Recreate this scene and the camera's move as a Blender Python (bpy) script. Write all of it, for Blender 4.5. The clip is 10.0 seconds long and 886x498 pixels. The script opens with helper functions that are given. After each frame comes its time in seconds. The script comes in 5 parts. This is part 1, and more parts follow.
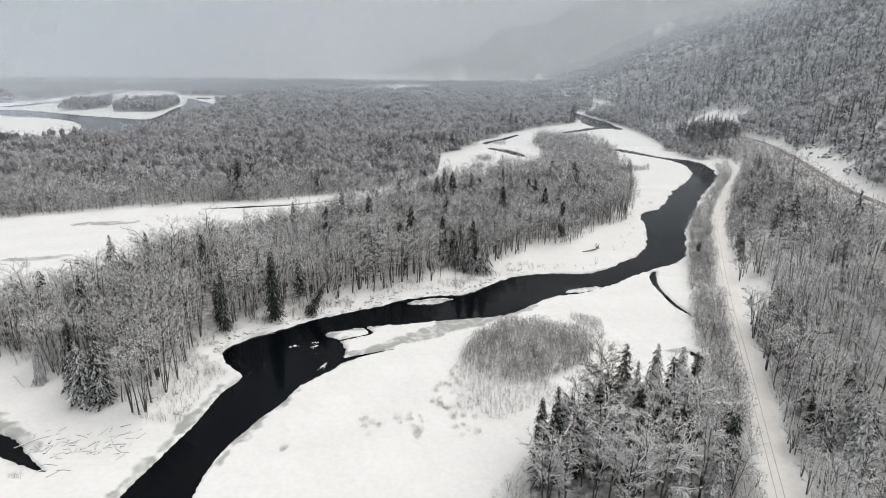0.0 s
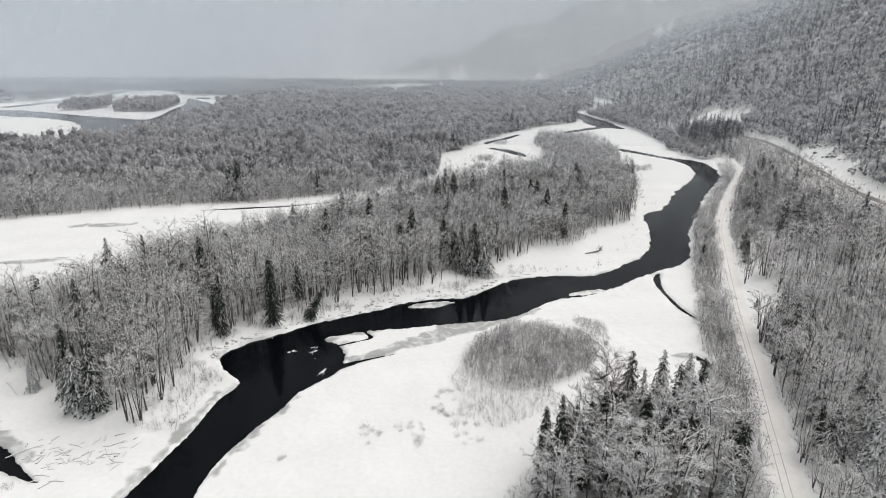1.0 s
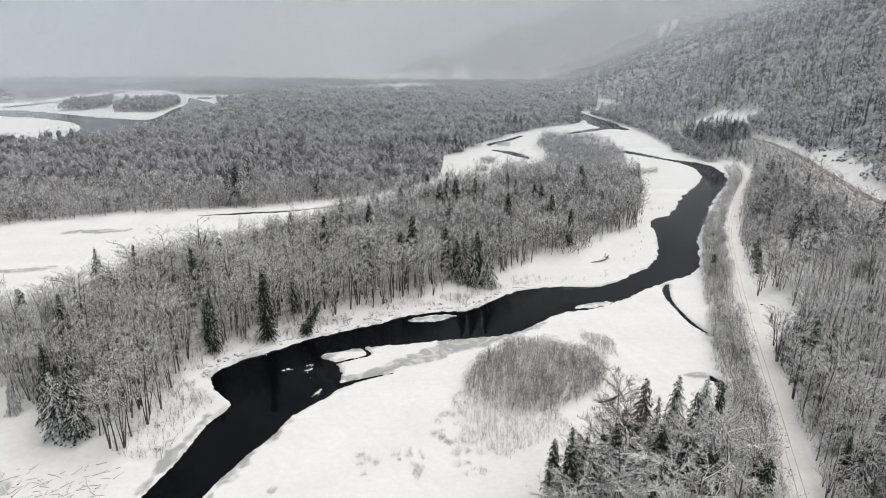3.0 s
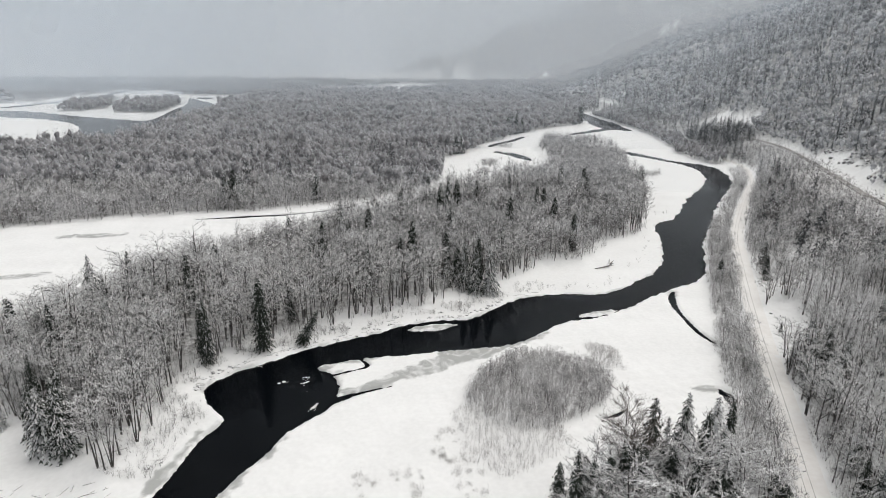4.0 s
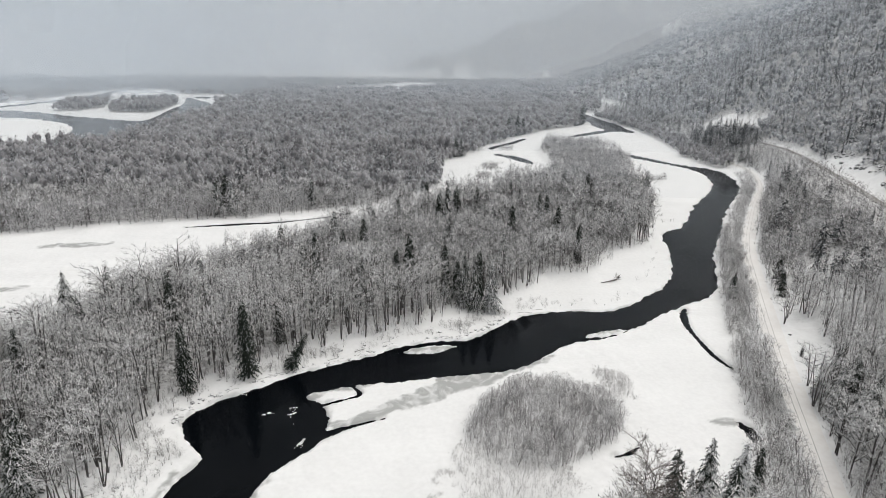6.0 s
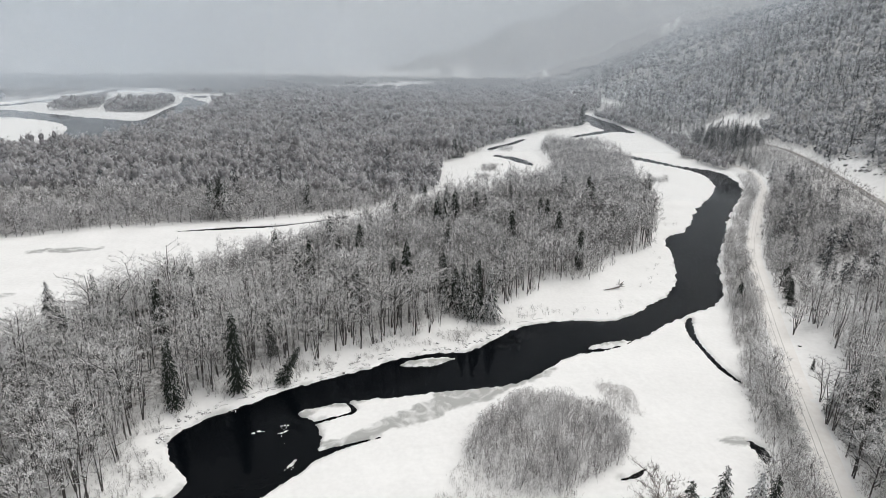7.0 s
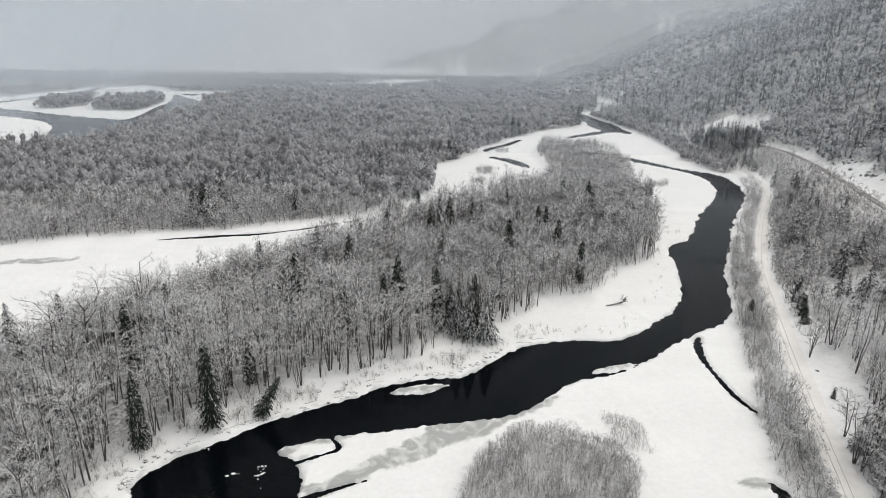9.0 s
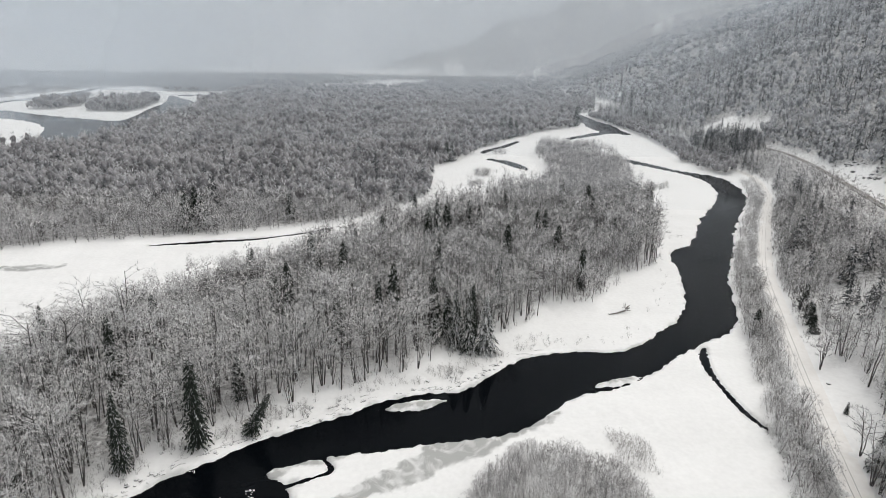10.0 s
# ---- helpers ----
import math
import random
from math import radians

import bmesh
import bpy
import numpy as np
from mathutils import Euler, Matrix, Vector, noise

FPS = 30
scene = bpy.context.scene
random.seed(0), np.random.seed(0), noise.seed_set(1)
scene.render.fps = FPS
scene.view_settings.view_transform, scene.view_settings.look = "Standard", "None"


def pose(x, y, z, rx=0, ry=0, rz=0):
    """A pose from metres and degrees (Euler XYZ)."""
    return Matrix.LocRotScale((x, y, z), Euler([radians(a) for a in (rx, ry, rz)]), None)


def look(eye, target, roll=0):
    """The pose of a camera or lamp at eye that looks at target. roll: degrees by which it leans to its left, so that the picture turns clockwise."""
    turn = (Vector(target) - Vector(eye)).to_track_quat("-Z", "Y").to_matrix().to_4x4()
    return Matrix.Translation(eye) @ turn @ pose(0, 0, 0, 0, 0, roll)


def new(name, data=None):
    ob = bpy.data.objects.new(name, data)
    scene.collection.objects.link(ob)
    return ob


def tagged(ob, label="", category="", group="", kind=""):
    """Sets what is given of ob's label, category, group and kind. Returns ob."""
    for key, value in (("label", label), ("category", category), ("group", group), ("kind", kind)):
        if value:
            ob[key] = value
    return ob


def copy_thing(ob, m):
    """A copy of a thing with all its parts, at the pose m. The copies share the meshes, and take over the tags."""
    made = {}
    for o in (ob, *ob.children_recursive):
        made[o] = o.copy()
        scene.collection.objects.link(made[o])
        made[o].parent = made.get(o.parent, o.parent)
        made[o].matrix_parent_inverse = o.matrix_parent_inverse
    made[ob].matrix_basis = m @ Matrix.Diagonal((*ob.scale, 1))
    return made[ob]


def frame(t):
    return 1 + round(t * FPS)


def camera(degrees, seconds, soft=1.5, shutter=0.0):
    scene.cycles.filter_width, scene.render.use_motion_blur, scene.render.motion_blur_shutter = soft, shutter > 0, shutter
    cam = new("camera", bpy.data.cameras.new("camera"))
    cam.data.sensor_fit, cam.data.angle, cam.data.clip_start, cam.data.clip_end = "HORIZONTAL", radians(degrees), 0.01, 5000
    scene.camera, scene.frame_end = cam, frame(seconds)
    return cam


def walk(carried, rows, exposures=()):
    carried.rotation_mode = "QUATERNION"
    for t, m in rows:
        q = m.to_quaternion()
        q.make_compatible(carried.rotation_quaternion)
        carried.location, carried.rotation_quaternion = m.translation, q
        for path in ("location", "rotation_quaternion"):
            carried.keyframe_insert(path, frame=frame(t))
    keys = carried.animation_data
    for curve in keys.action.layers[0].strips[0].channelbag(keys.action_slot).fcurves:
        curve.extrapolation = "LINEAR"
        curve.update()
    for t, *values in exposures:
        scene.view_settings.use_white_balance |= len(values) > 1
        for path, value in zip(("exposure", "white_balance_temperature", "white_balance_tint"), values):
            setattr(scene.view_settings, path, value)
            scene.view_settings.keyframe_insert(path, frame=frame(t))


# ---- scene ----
# Camera: a drone gliding up the valley about 90 m above the flood plain
cam = camera(74.0, 10.0, soft=0.8)
PATH = [
    (0, (0.495, 2.33, 85.71), (0.539, 4.236, 85.103), 0.6),
    (0.5, (0.455, 4.042, 85.669), (0.498, 5.946, 85.061), 0.6),
    (1, (0.483, 5.83, 85.867), (0.524, 7.735, 85.258), 0.5),
    (1.5, (0.557, 7.766, 86.222), (0.597, 9.67, 85.612), 0.5),
    (2, (0.663, 9.896, 86.67), (0.7, 11.8, 86.059), 0.5),
    (2.5, (0.786, 12.249, 87.164), (0.821, 14.153, 86.552), 0.5),
    (4, (1.193, 20.698, 88.652), (1.222, 22.602, 88.038), 0.5),
    (4.5, (1.331, 23.934, 89.111), (1.359, 25.837, 88.497), 0.5),
    (5, (1.469, 27.335, 89.552), (1.497, 29.238, 88.937), 0.5),
    (5.5, (1.61, 30.868, 89.981), (1.638, 32.77, 89.365), 0.6),
    (7, (2.058, 41.901, 91.267), (2.092, 43.802, 90.646), 0.7),
    (7.5, (2.217, 45.619, 91.709), (2.255, 47.519, 91.086), 0.8),
    (8, (2.377, 49.32, 92.15), (2.42, 51.219, 91.525), 0.8),
    (8.5, (2.533, 52.995, 92.574), (2.581, 54.894, 91.947), 0.9),
    (9, (2.676, 56.65, 92.952), (2.728, 58.548, 92.323), 0.9),
    (9.5, (2.792, 60.306, 93.243), (2.849, 62.204, 92.614), 0.9),
    (10, (2.864, 64.0, 93.389), (2.925, 65.898, 92.761), 0.9),
]
walk(cam, [(t, look(eye, target, roll)) for t, eye, target, roll in PATH])

# ---- light: an overcast winter day ----
SKY, SUN, EXPO = 0.19, 1.08, 0.0
scene.view_settings.exposure = EXPO
world = bpy.data.worlds.new("world")
scene.world = world
world.use_nodes = True
wn, wl = world.node_tree.nodes, world.node_tree.links
sky = wn.new("ShaderNodeTexSky")
sky.sky_type, sky.sun_disc = "NISHITA", False
sky.sun_elevation, sky.sun_rotation = radians(60), radians(60)
pale = wn.new("ShaderNodeHueSaturation")
pale.inputs["Saturation"].default_value = 0.03
wl.new(sky.outputs[0], pale.inputs["Color"])
wl.new(pale.outputs[0], wn["Background"].inputs["Color"])
wn["Background"].inputs["Strength"].default_value = SKY
lamp = bpy.data.lights.new("sun", "SUN")
lamp.energy, lamp.angle, lamp.color = SUN, radians(70), (1.0, 0.945, 0.84)
sun = new("sun", lamp)
sun.matrix_world = look((0, 0, 300), (-math.sin(radians(60)) * 234, -math.cos(radians(60)) * 234, -105))

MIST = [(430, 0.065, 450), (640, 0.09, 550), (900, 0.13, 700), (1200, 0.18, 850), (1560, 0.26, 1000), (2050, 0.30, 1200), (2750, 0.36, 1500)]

# ---- materials ----
def material(name, base, other, scale, rough=0.8, bump=0.0, fine=None, spec=0.3, island=0.0, lo=0.35, hi=0.65, coords="Object"):
    """Two colours mixed by coarse and fine noise, with relief; island: how far each joined piece varies by itself."""
    m = bpy.data.materials.new(name)
    m.use_nodes = True
    n, l = m.node_tree.nodes, m.node_tree.links
    b = n["Principled BSDF"]
    tc = n.new("ShaderNodeTexCoord")
    no = n.new("ShaderNodeTexNoise")
    no.inputs["Scale"].default_value = scale
    no.inputs["Detail"].default_value = 5
    l.new(tc.outputs[coords], no.inputs["Vector"])
    val = no.outputs[0]
    if fine:
        nf = n.new("ShaderNodeTexNoise")
        nf.inputs["Scale"].default_value = fine
        nf.inputs["Detail"].default_value = 3
        l.new(tc.outputs[coords], nf.inputs["Vector"])
        mx = n.new("ShaderNodeMath")
        mx.operation = "MULTIPLY_ADD"
        mx.inputs[1].default_value, mx.inputs[2].default_value = 0.5, 0.0
        l.new(nf.outputs[0], mx.inputs[0])
        ad = n.new("ShaderNodeMath")
        ad.operation = "MULTIPLY_ADD"
        ad.inputs[1].default_value = 0.5
        l.new(val, ad.inputs[0])
        l.new(mx.outputs[0], ad.inputs[2])
        val = ad.outputs[0]
    if island:
        ge = n.new("ShaderNodeNewGeometry")
        sm = n.new("ShaderNodeMath")
        sm.operation = "MULTIPLY_ADD"
        sm.inputs[1].default_value, sm.inputs[2].default_value = island, -island / 2
        l.new(ge.outputs["Random Per Island"], sm.inputs[0])
        ad = n.new("ShaderNodeMath")
        l.new(sm.outputs[0], ad.inputs[0])
        l.new(val, ad.inputs[1])
        val = ad.outputs[0]
    ra = n.new("ShaderNodeMapRange")
    ra.inputs["From Min"].default_value, ra.inputs["From Max"].default_value = lo, hi
    l.new(val, ra.inputs["Value"])
    mi = n.new("ShaderNodeMix")
    mi.data_type = "RGBA"
    mi.inputs["A"].default_value, mi.inputs["B"].default_value = (*base, 1), (*other, 1)
    l.new(ra.outputs[0], mi.inputs["Factor"])
    l.new(mi.outputs["Result"], b.inputs["Base Color"])
    b.inputs["Roughness"].default_value = rough
    b.inputs["Specular IOR Level"].default_value = spec
    if bump:
        bu = n.new("ShaderNodeBump")
        bu.inputs["Distance"].default_value = bump
        l.new(no.outputs[0], bu.inputs["Height"])
        l.new(bu.outputs[0], b.inputs["Normal"])
    return m


SNOW = material("snow", (0.80, 0.80, 0.80), (0.88, 0.88, 0.88), 0.06, 0.7, 0.5, fine=0.8)
BARK = material("bark", (0.045, 0.042, 0.042), (0.11, 0.105, 0.10), 0.9, 0.9, 0.05)
RIME = material("snow_laden_twigs", (0.42, 0.42, 0.425), (0.84, 0.84, 0.85), 0.5, 0.8, island=0.9)
DUST = material("dusted_twigs", (0.38, 0.38, 0.39), (0.66, 0.66, 0.675), 0.5, 0.8, island=0.7)
FAR_NEEDLE = material("snow_flecked_needles", (0.016, 0.021, 0.024), (0.07, 0.08, 0.086), 0.1, 0.8, island=0.6)
NEEDLE = material("dark_needles", (0.012, 0.018, 0.014), (0.035, 0.045, 0.036), 1.5, 0.8, island=0.5)
LADEN = material("snow_on_needles", (0.45, 0.46, 0.47), (0.82, 0.82, 0.83), 0.8, 0.8, island=0.6)
RAIL = material("rusty_rail", (0.33, 0.315, 0.30), (0.58, 0.56, 0.54), 0.5, 0.7)
BALLAST = material("snowy_ballast", (0.78, 0.757, 0.735), (0.86, 0.848, 0.835), 0.15, 0.8, 0.05, fine=0.7)
ROAD = material("slushy_road", (0.10, 0.09, 0.08), (0.36, 0.34, 0.32), 0.12, 0.7, 0.05, fine=0.9)


def snowed(name, base, other, scale, lo, hi, vary, white=0.8):
    """A dark surface with snow lying on what faces up; vary: how unevenly from piece to piece."""
    m = material(name, base, other, scale, 0.85, island=0.4)
    n, l = m.node_tree.nodes, m.node_tree.links
    b = n["Principled BSDF"]
    src = b.inputs["Base Color"].links[0].from_socket
    ge, sp, ab, ad, ra, mi = (n.new("ShaderNode" + k) for k in ("NewGeometry", "SeparateXYZ", "Math", "Math", "MapRange", "Mix"))
    l.new(ge.outputs["Normal"], sp.inputs[0])
    ab.operation = "ABSOLUTE"
    l.new(sp.outputs["Z"], ab.inputs[0])
    ad.operation = "MULTIPLY_ADD"
    ad.inputs[1].default_value = vary
    l.new(ge.outputs["Random Per Island"], ad.inputs[0])
    l.new(ab.outputs[0], ad.inputs[2])
    ra.inputs["From Min"].default_value, ra.inputs["From Max"].default_value = lo + vary / 2, hi + vary / 2
    tc, big = n.new("ShaderNodeTexCoord"), n.new("ShaderNodeTexNoise")
    big.inputs["Scale"].default_value, big.inputs["Detail"].default_value = 0.13, 2
    l.new(tc.outputs["Object"], big.inputs["Vector"])
    sh = n.new("ShaderNodeMath")
    sh.operation = "MULTIPLY_ADD"
    sh.inputs[1].default_value = 1.9
    l.new(big.outputs[0], sh.inputs[0])
    sh.inputs[2].default_value = -0.95
    add = n.new("ShaderNodeMath")
    l.new(sh.outputs[0], add.inputs[0])
    l.new(ad.outputs[0], add.inputs[1])
    l.new(add.outputs[0], ra.inputs["Value"])
    mi.data_type = "RGBA"
    mi.inputs["B"].default_value = (white, white, white * 1.006, 1)
    l.new(ra.outputs[0], mi.inputs["Factor"])
    l.new(src, mi.inputs["A"])
    l.new(mi.outputs["Result"], b.inputs["Base Color"])
    return m


TWIG = snowed("frosted_twigs", (0.03, 0.028, 0.029), (0.085, 0.08, 0.078), 0.6, 0.40, 0.60, 0.7)
# crown core, darker than the twig tips: inner shade put into the colour
SHADED_CORE = material("shaded_twig_core", (0.12, 0.115, 0.12), (0.36, 0.352, 0.36), 0.03, 0.9, fine=0.5, island=0.2, lo=0.38, hi=0.62)
BRUSH_TIPS = material("bare_brush_twigs", (0.05, 0.047, 0.048), (0.30, 0.292, 0.295), 0.12, 0.9, fine=0.6, island=0.7, lo=0.25, hi=0.8)
TIPS = material("rimed_brush_twigs", (0.09, 0.085, 0.086), (0.78, 0.775, 0.78), 0.12, 0.9, fine=0.6, island=0.75, lo=0.22, hi=0.82)
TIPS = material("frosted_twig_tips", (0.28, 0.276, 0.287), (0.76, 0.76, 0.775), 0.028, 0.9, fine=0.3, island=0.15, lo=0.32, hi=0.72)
# both hill tones carry a faint blue skylight tint in the colour
HILL_SHADED_CORE = material("shaded_frosted_core", (0.18, 0.185, 0.196), (0.55, 0.557, 0.575), 0.03, 0.9, fine=0.5, island=0.3, lo=0.36, hi=0.64)
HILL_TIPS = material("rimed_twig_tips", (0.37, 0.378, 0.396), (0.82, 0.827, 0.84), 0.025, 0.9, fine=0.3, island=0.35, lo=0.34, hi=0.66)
SCRUBBY = snowed("grey_scrub_twigs", (0.11, 0.102, 0.10), (0.32, 0.305, 0.30), 0.7, 0.34, 0.85, 0.5, white=0.78)
WILLOW = snowed("willow_twigs", (0.11, 0.102, 0.104), (0.30, 0.286, 0.288), 0.7, 0.45, 1.05, 0.5, white=0.7)
BROWN = material("brown_twigs", (0.07, 0.06, 0.055), (0.17, 0.15, 0.135), 0.8, 0.9, island=0.4)
SHRUB = snowed("shrub_stems", (0.11, 0.10, 0.098), (0.30, 0.285, 0.28), 0.7, 0.6, 1.1, 0.5)
LOG = snowed("driftwood", (0.08, 0.072, 0.066), (0.24, 0.22, 0.2), 1.2, 0.15, 0.6, 0.3)
ROCK = snowed("rock", (0.035, 0.035, 0.037), (0.12, 0.118, 0.115), 0.5, 0.3, 0.6, 0.1)


def ground_material():
    """Snow with grey wet ice and a darkened wood floor where the plan has them."""
    m = SNOW.copy()
    m.name = "snow_and_ice"
    n, l = m.node_tree.nodes, m.node_tree.links
    b = n["Principled BSDF"]
    src = b.inputs["Base Color"].links[0].from_socket
    at = n.new("ShaderNodeAttribute")
    at.attribute_name = "ice"
    mi = n.new("ShaderNodeMix")
    mi.data_type = "RGBA"
    mi.inputs["B"].default_value = (0.40, 0.405, 0.40, 1)
    wave, thin, cover = n.new("ShaderNodeTexNoise"), n.new("ShaderNodeMapRange"), n.new("ShaderNodeMath")
    wave.inputs["Scale"].default_value, wave.inputs["Detail"].default_value, wave.inputs["Distortion"].default_value = 0.16, 5, 1.6
    l.new(n["Texture Coordinate"].outputs["Object"], wave.inputs["Vector"])
    thin.inputs["From Min"].default_value, thin.inputs["From Max"].default_value = 0.47, 0.64
    thin.inputs["To Min"].default_value, thin.inputs["To Max"].default_value = 1.0, 0.4
    l.new(wave.outputs[0], thin.inputs["Value"])
    cover.operation, cover.use_clamp = "MULTIPLY", True
    l.new(at.outputs["Fac"], cover.inputs[0])
    l.new(thin.outputs[0], cover.inputs[1])
    l.new(cover.outputs[0], mi.inputs["Factor"])
    l.new(src, mi.inputs["A"])
    # wood floor: brush cover and shade under the trees, both put into the colour
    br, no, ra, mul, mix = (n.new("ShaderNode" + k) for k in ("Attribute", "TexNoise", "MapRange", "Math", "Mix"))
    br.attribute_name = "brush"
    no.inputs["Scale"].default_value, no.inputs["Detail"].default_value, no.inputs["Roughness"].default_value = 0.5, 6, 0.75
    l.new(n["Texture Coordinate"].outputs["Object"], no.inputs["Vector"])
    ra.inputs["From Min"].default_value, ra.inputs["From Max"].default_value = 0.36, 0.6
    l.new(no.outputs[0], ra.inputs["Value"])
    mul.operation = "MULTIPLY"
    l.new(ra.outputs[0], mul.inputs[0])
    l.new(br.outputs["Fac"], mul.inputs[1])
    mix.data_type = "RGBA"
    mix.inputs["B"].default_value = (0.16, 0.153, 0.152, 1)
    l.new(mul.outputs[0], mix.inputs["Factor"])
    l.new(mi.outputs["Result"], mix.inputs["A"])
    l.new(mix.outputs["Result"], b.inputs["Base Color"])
    return m


def water_material():
    m = bpy.data.materials.new("dark_water")
    m.use_nodes = True
    n, l = m.node_tree.nodes, m.node_tree.links
    b = n["Principled BSDF"]
    b.inputs["Base Color"].default_value = (0.0022, 0.003, 0.0042, 1)
    b.inputs["Roughness"].default_value = 0.08
    b.inputs["Specular IOR Level"].default_value = 0.045
    no = n.new("ShaderNodeTexNoise")
    no.inputs["Scale"].default_value = 0.5
    tc = n.new("ShaderNodeTexCoord")
    l.new(tc.outputs["Object"], no.inputs["Vector"])
    bu = n.new("ShaderNodeBump")
    bu.inputs["Distance"].default_value = 0.03
    l.new(no.outputs[0], bu.inputs["Height"])
    l.new(bu.outputs[0], b.inputs["Normal"])
    return m


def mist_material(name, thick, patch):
    """Haze put on a flat sheet: mostly clear, the rest white and lit by the daylight."""
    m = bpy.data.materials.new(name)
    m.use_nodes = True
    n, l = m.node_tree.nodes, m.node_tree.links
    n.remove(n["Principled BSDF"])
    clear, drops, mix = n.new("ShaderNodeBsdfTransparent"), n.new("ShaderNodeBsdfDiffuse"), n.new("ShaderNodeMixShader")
    # bluer white on the thin near sheets: aerial tint put into the colour
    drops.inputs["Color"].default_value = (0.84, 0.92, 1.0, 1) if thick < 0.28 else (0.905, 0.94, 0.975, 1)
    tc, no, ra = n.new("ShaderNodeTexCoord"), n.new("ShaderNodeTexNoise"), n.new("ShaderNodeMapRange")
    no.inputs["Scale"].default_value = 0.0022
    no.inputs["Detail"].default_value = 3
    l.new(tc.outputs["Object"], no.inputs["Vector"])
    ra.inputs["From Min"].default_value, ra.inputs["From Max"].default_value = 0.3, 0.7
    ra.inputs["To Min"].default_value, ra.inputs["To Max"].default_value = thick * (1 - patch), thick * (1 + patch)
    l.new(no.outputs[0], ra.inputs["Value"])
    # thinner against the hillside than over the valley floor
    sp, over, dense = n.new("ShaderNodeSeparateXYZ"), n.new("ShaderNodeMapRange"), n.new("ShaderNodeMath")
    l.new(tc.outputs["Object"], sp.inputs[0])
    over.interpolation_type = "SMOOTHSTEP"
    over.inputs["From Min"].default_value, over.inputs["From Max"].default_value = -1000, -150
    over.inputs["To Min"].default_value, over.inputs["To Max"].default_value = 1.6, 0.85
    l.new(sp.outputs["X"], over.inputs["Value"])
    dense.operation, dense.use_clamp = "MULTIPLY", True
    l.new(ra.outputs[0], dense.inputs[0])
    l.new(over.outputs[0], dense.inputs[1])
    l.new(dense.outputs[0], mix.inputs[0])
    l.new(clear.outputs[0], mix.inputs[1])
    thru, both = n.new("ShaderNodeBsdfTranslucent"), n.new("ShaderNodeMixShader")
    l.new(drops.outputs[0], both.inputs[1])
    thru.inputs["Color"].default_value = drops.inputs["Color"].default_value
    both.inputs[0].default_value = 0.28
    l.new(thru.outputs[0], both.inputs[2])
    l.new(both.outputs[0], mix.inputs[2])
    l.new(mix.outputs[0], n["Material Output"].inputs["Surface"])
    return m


GROUND, WATER = ground_material(), water_material()

# ---- the plan: channels (x, y, half width), lines and woods in metres ----
WEST_BANK = [(-74, -80), (-70, 20), (-65, 80), (-63, 103), (-61, 113), (-57.5, 128), (-56, 142), (-53, 152), (-58, 158), (-63, 165), (-61, 172), (-54, 179), (-45, 186), (-39, 191), (-28, 197), (-17, 203),
             (-9, 209), (4, 213), (13, 214), (22, 221), (33, 232), (50, 238), (70, 239), (86, 251), (102, 268), (111, 286), (122, 320), (128, 343), (146, 360), (169, 401), (207, 460), (221, 490), (229, 530), (224, 556), (198, 600), (165, 650)]
EAST_BANK = [(-54, -80), (-52, 20), (-49, 80), (-48.5, 103), (-48.5, 112), (-45.5, 124), (-40, 135), (-36.5, 144), (-32, 151), (-26, 159.5), (-26.5, 169), (-29, 175), (-34.5, 179), (-30, 182), (-22, 185), (-12, 186.5), (0, 189), (11, 191),
             (25, 194), (36, 202), (47, 211.5), (60, 215.5), (74, 225), (96, 243), (116, 257), (130, 285), (137, 304), (156, 338), (186, 394), (229, 464), (246, 518), (243, 544), (225, 566), (206, 606), (175, 655)]
ISLETS = [[(-9.5, 204.8, 0.4), (-3.5, 206.2, 2.3), (3, 207.6, 2.5), (9.7, 209.8, 0.3)], [(53.4, 216.6, 0.4), (59, 218.4, 2.1), (65, 220.3, 1.9), (70, 222.2, 0.5)],
          [(-44, 170, 0.2), (-42, 171, 0.8), (-40, 171, 0.2)], [(-33, 155, 0.3), (-31, 158, 0.7), (-30, 160, 0.2)], [(-37, 166, 0.1), (-35, 166.5, 0.4), (-33, 166, 0.1)]]
ICE_BANDS = [[(40, 203, 1.0), (25, 194, 3.0), (13, 188, 4.5), (3, 182, 4.5), (-6, 175, 3.0), (-14, 170, 2.5), (-22, 165, 2.0)], [(-34.5, 176.5, 1.3), (-32, 179, 1.5), (-26, 182.5, 1.1), (-14, 185.5, 0.7)], [(-30, 171.5, 1.2), (-27, 165, 1.7), (-25.5, 162, 1.4), (-20, 165, 1.0), (-14, 168.5, 0.9)], [(-32.5, 150.5, 0.9), (-28.5, 157, 0.9), (-24, 161, 0.6)], [(-65, 104, 0.9), (-61.5, 117, 1.2), (-59, 131, 1.2), (-57, 146, 0.7)], [(-46.5, 114, 0.4), (-43.5, 125, 1.0), (-38.5, 136, 0.9), (-34, 146, 0.3)],
             [(101, 195, 1.8), (97, 178, 2.2), (91, 158, 2.0)], [(94.2, 197, 0.9), (94.6, 191, 1.2), (92, 183, 0.6)], [(74.5, 166.5, 0.8), (80, 166.5, 1.6)], [(-112, 133, 2.5), (-99, 125, 2.2), (-90, 119, 0.8)], [(-112, 160, 2), (-104, 156, 1.5)], [(-190, 312, 3), (-175, 316, 3.5), (-160, 319, 2)], [(-185, 252, 2.5), (-165, 258, 2.5)],
             [(-9, 205, 1), (0, 206.6, 1.2), (9, 209, 0.5)], [(54, 217, 0.5), (69, 221.6, 0.5)]]
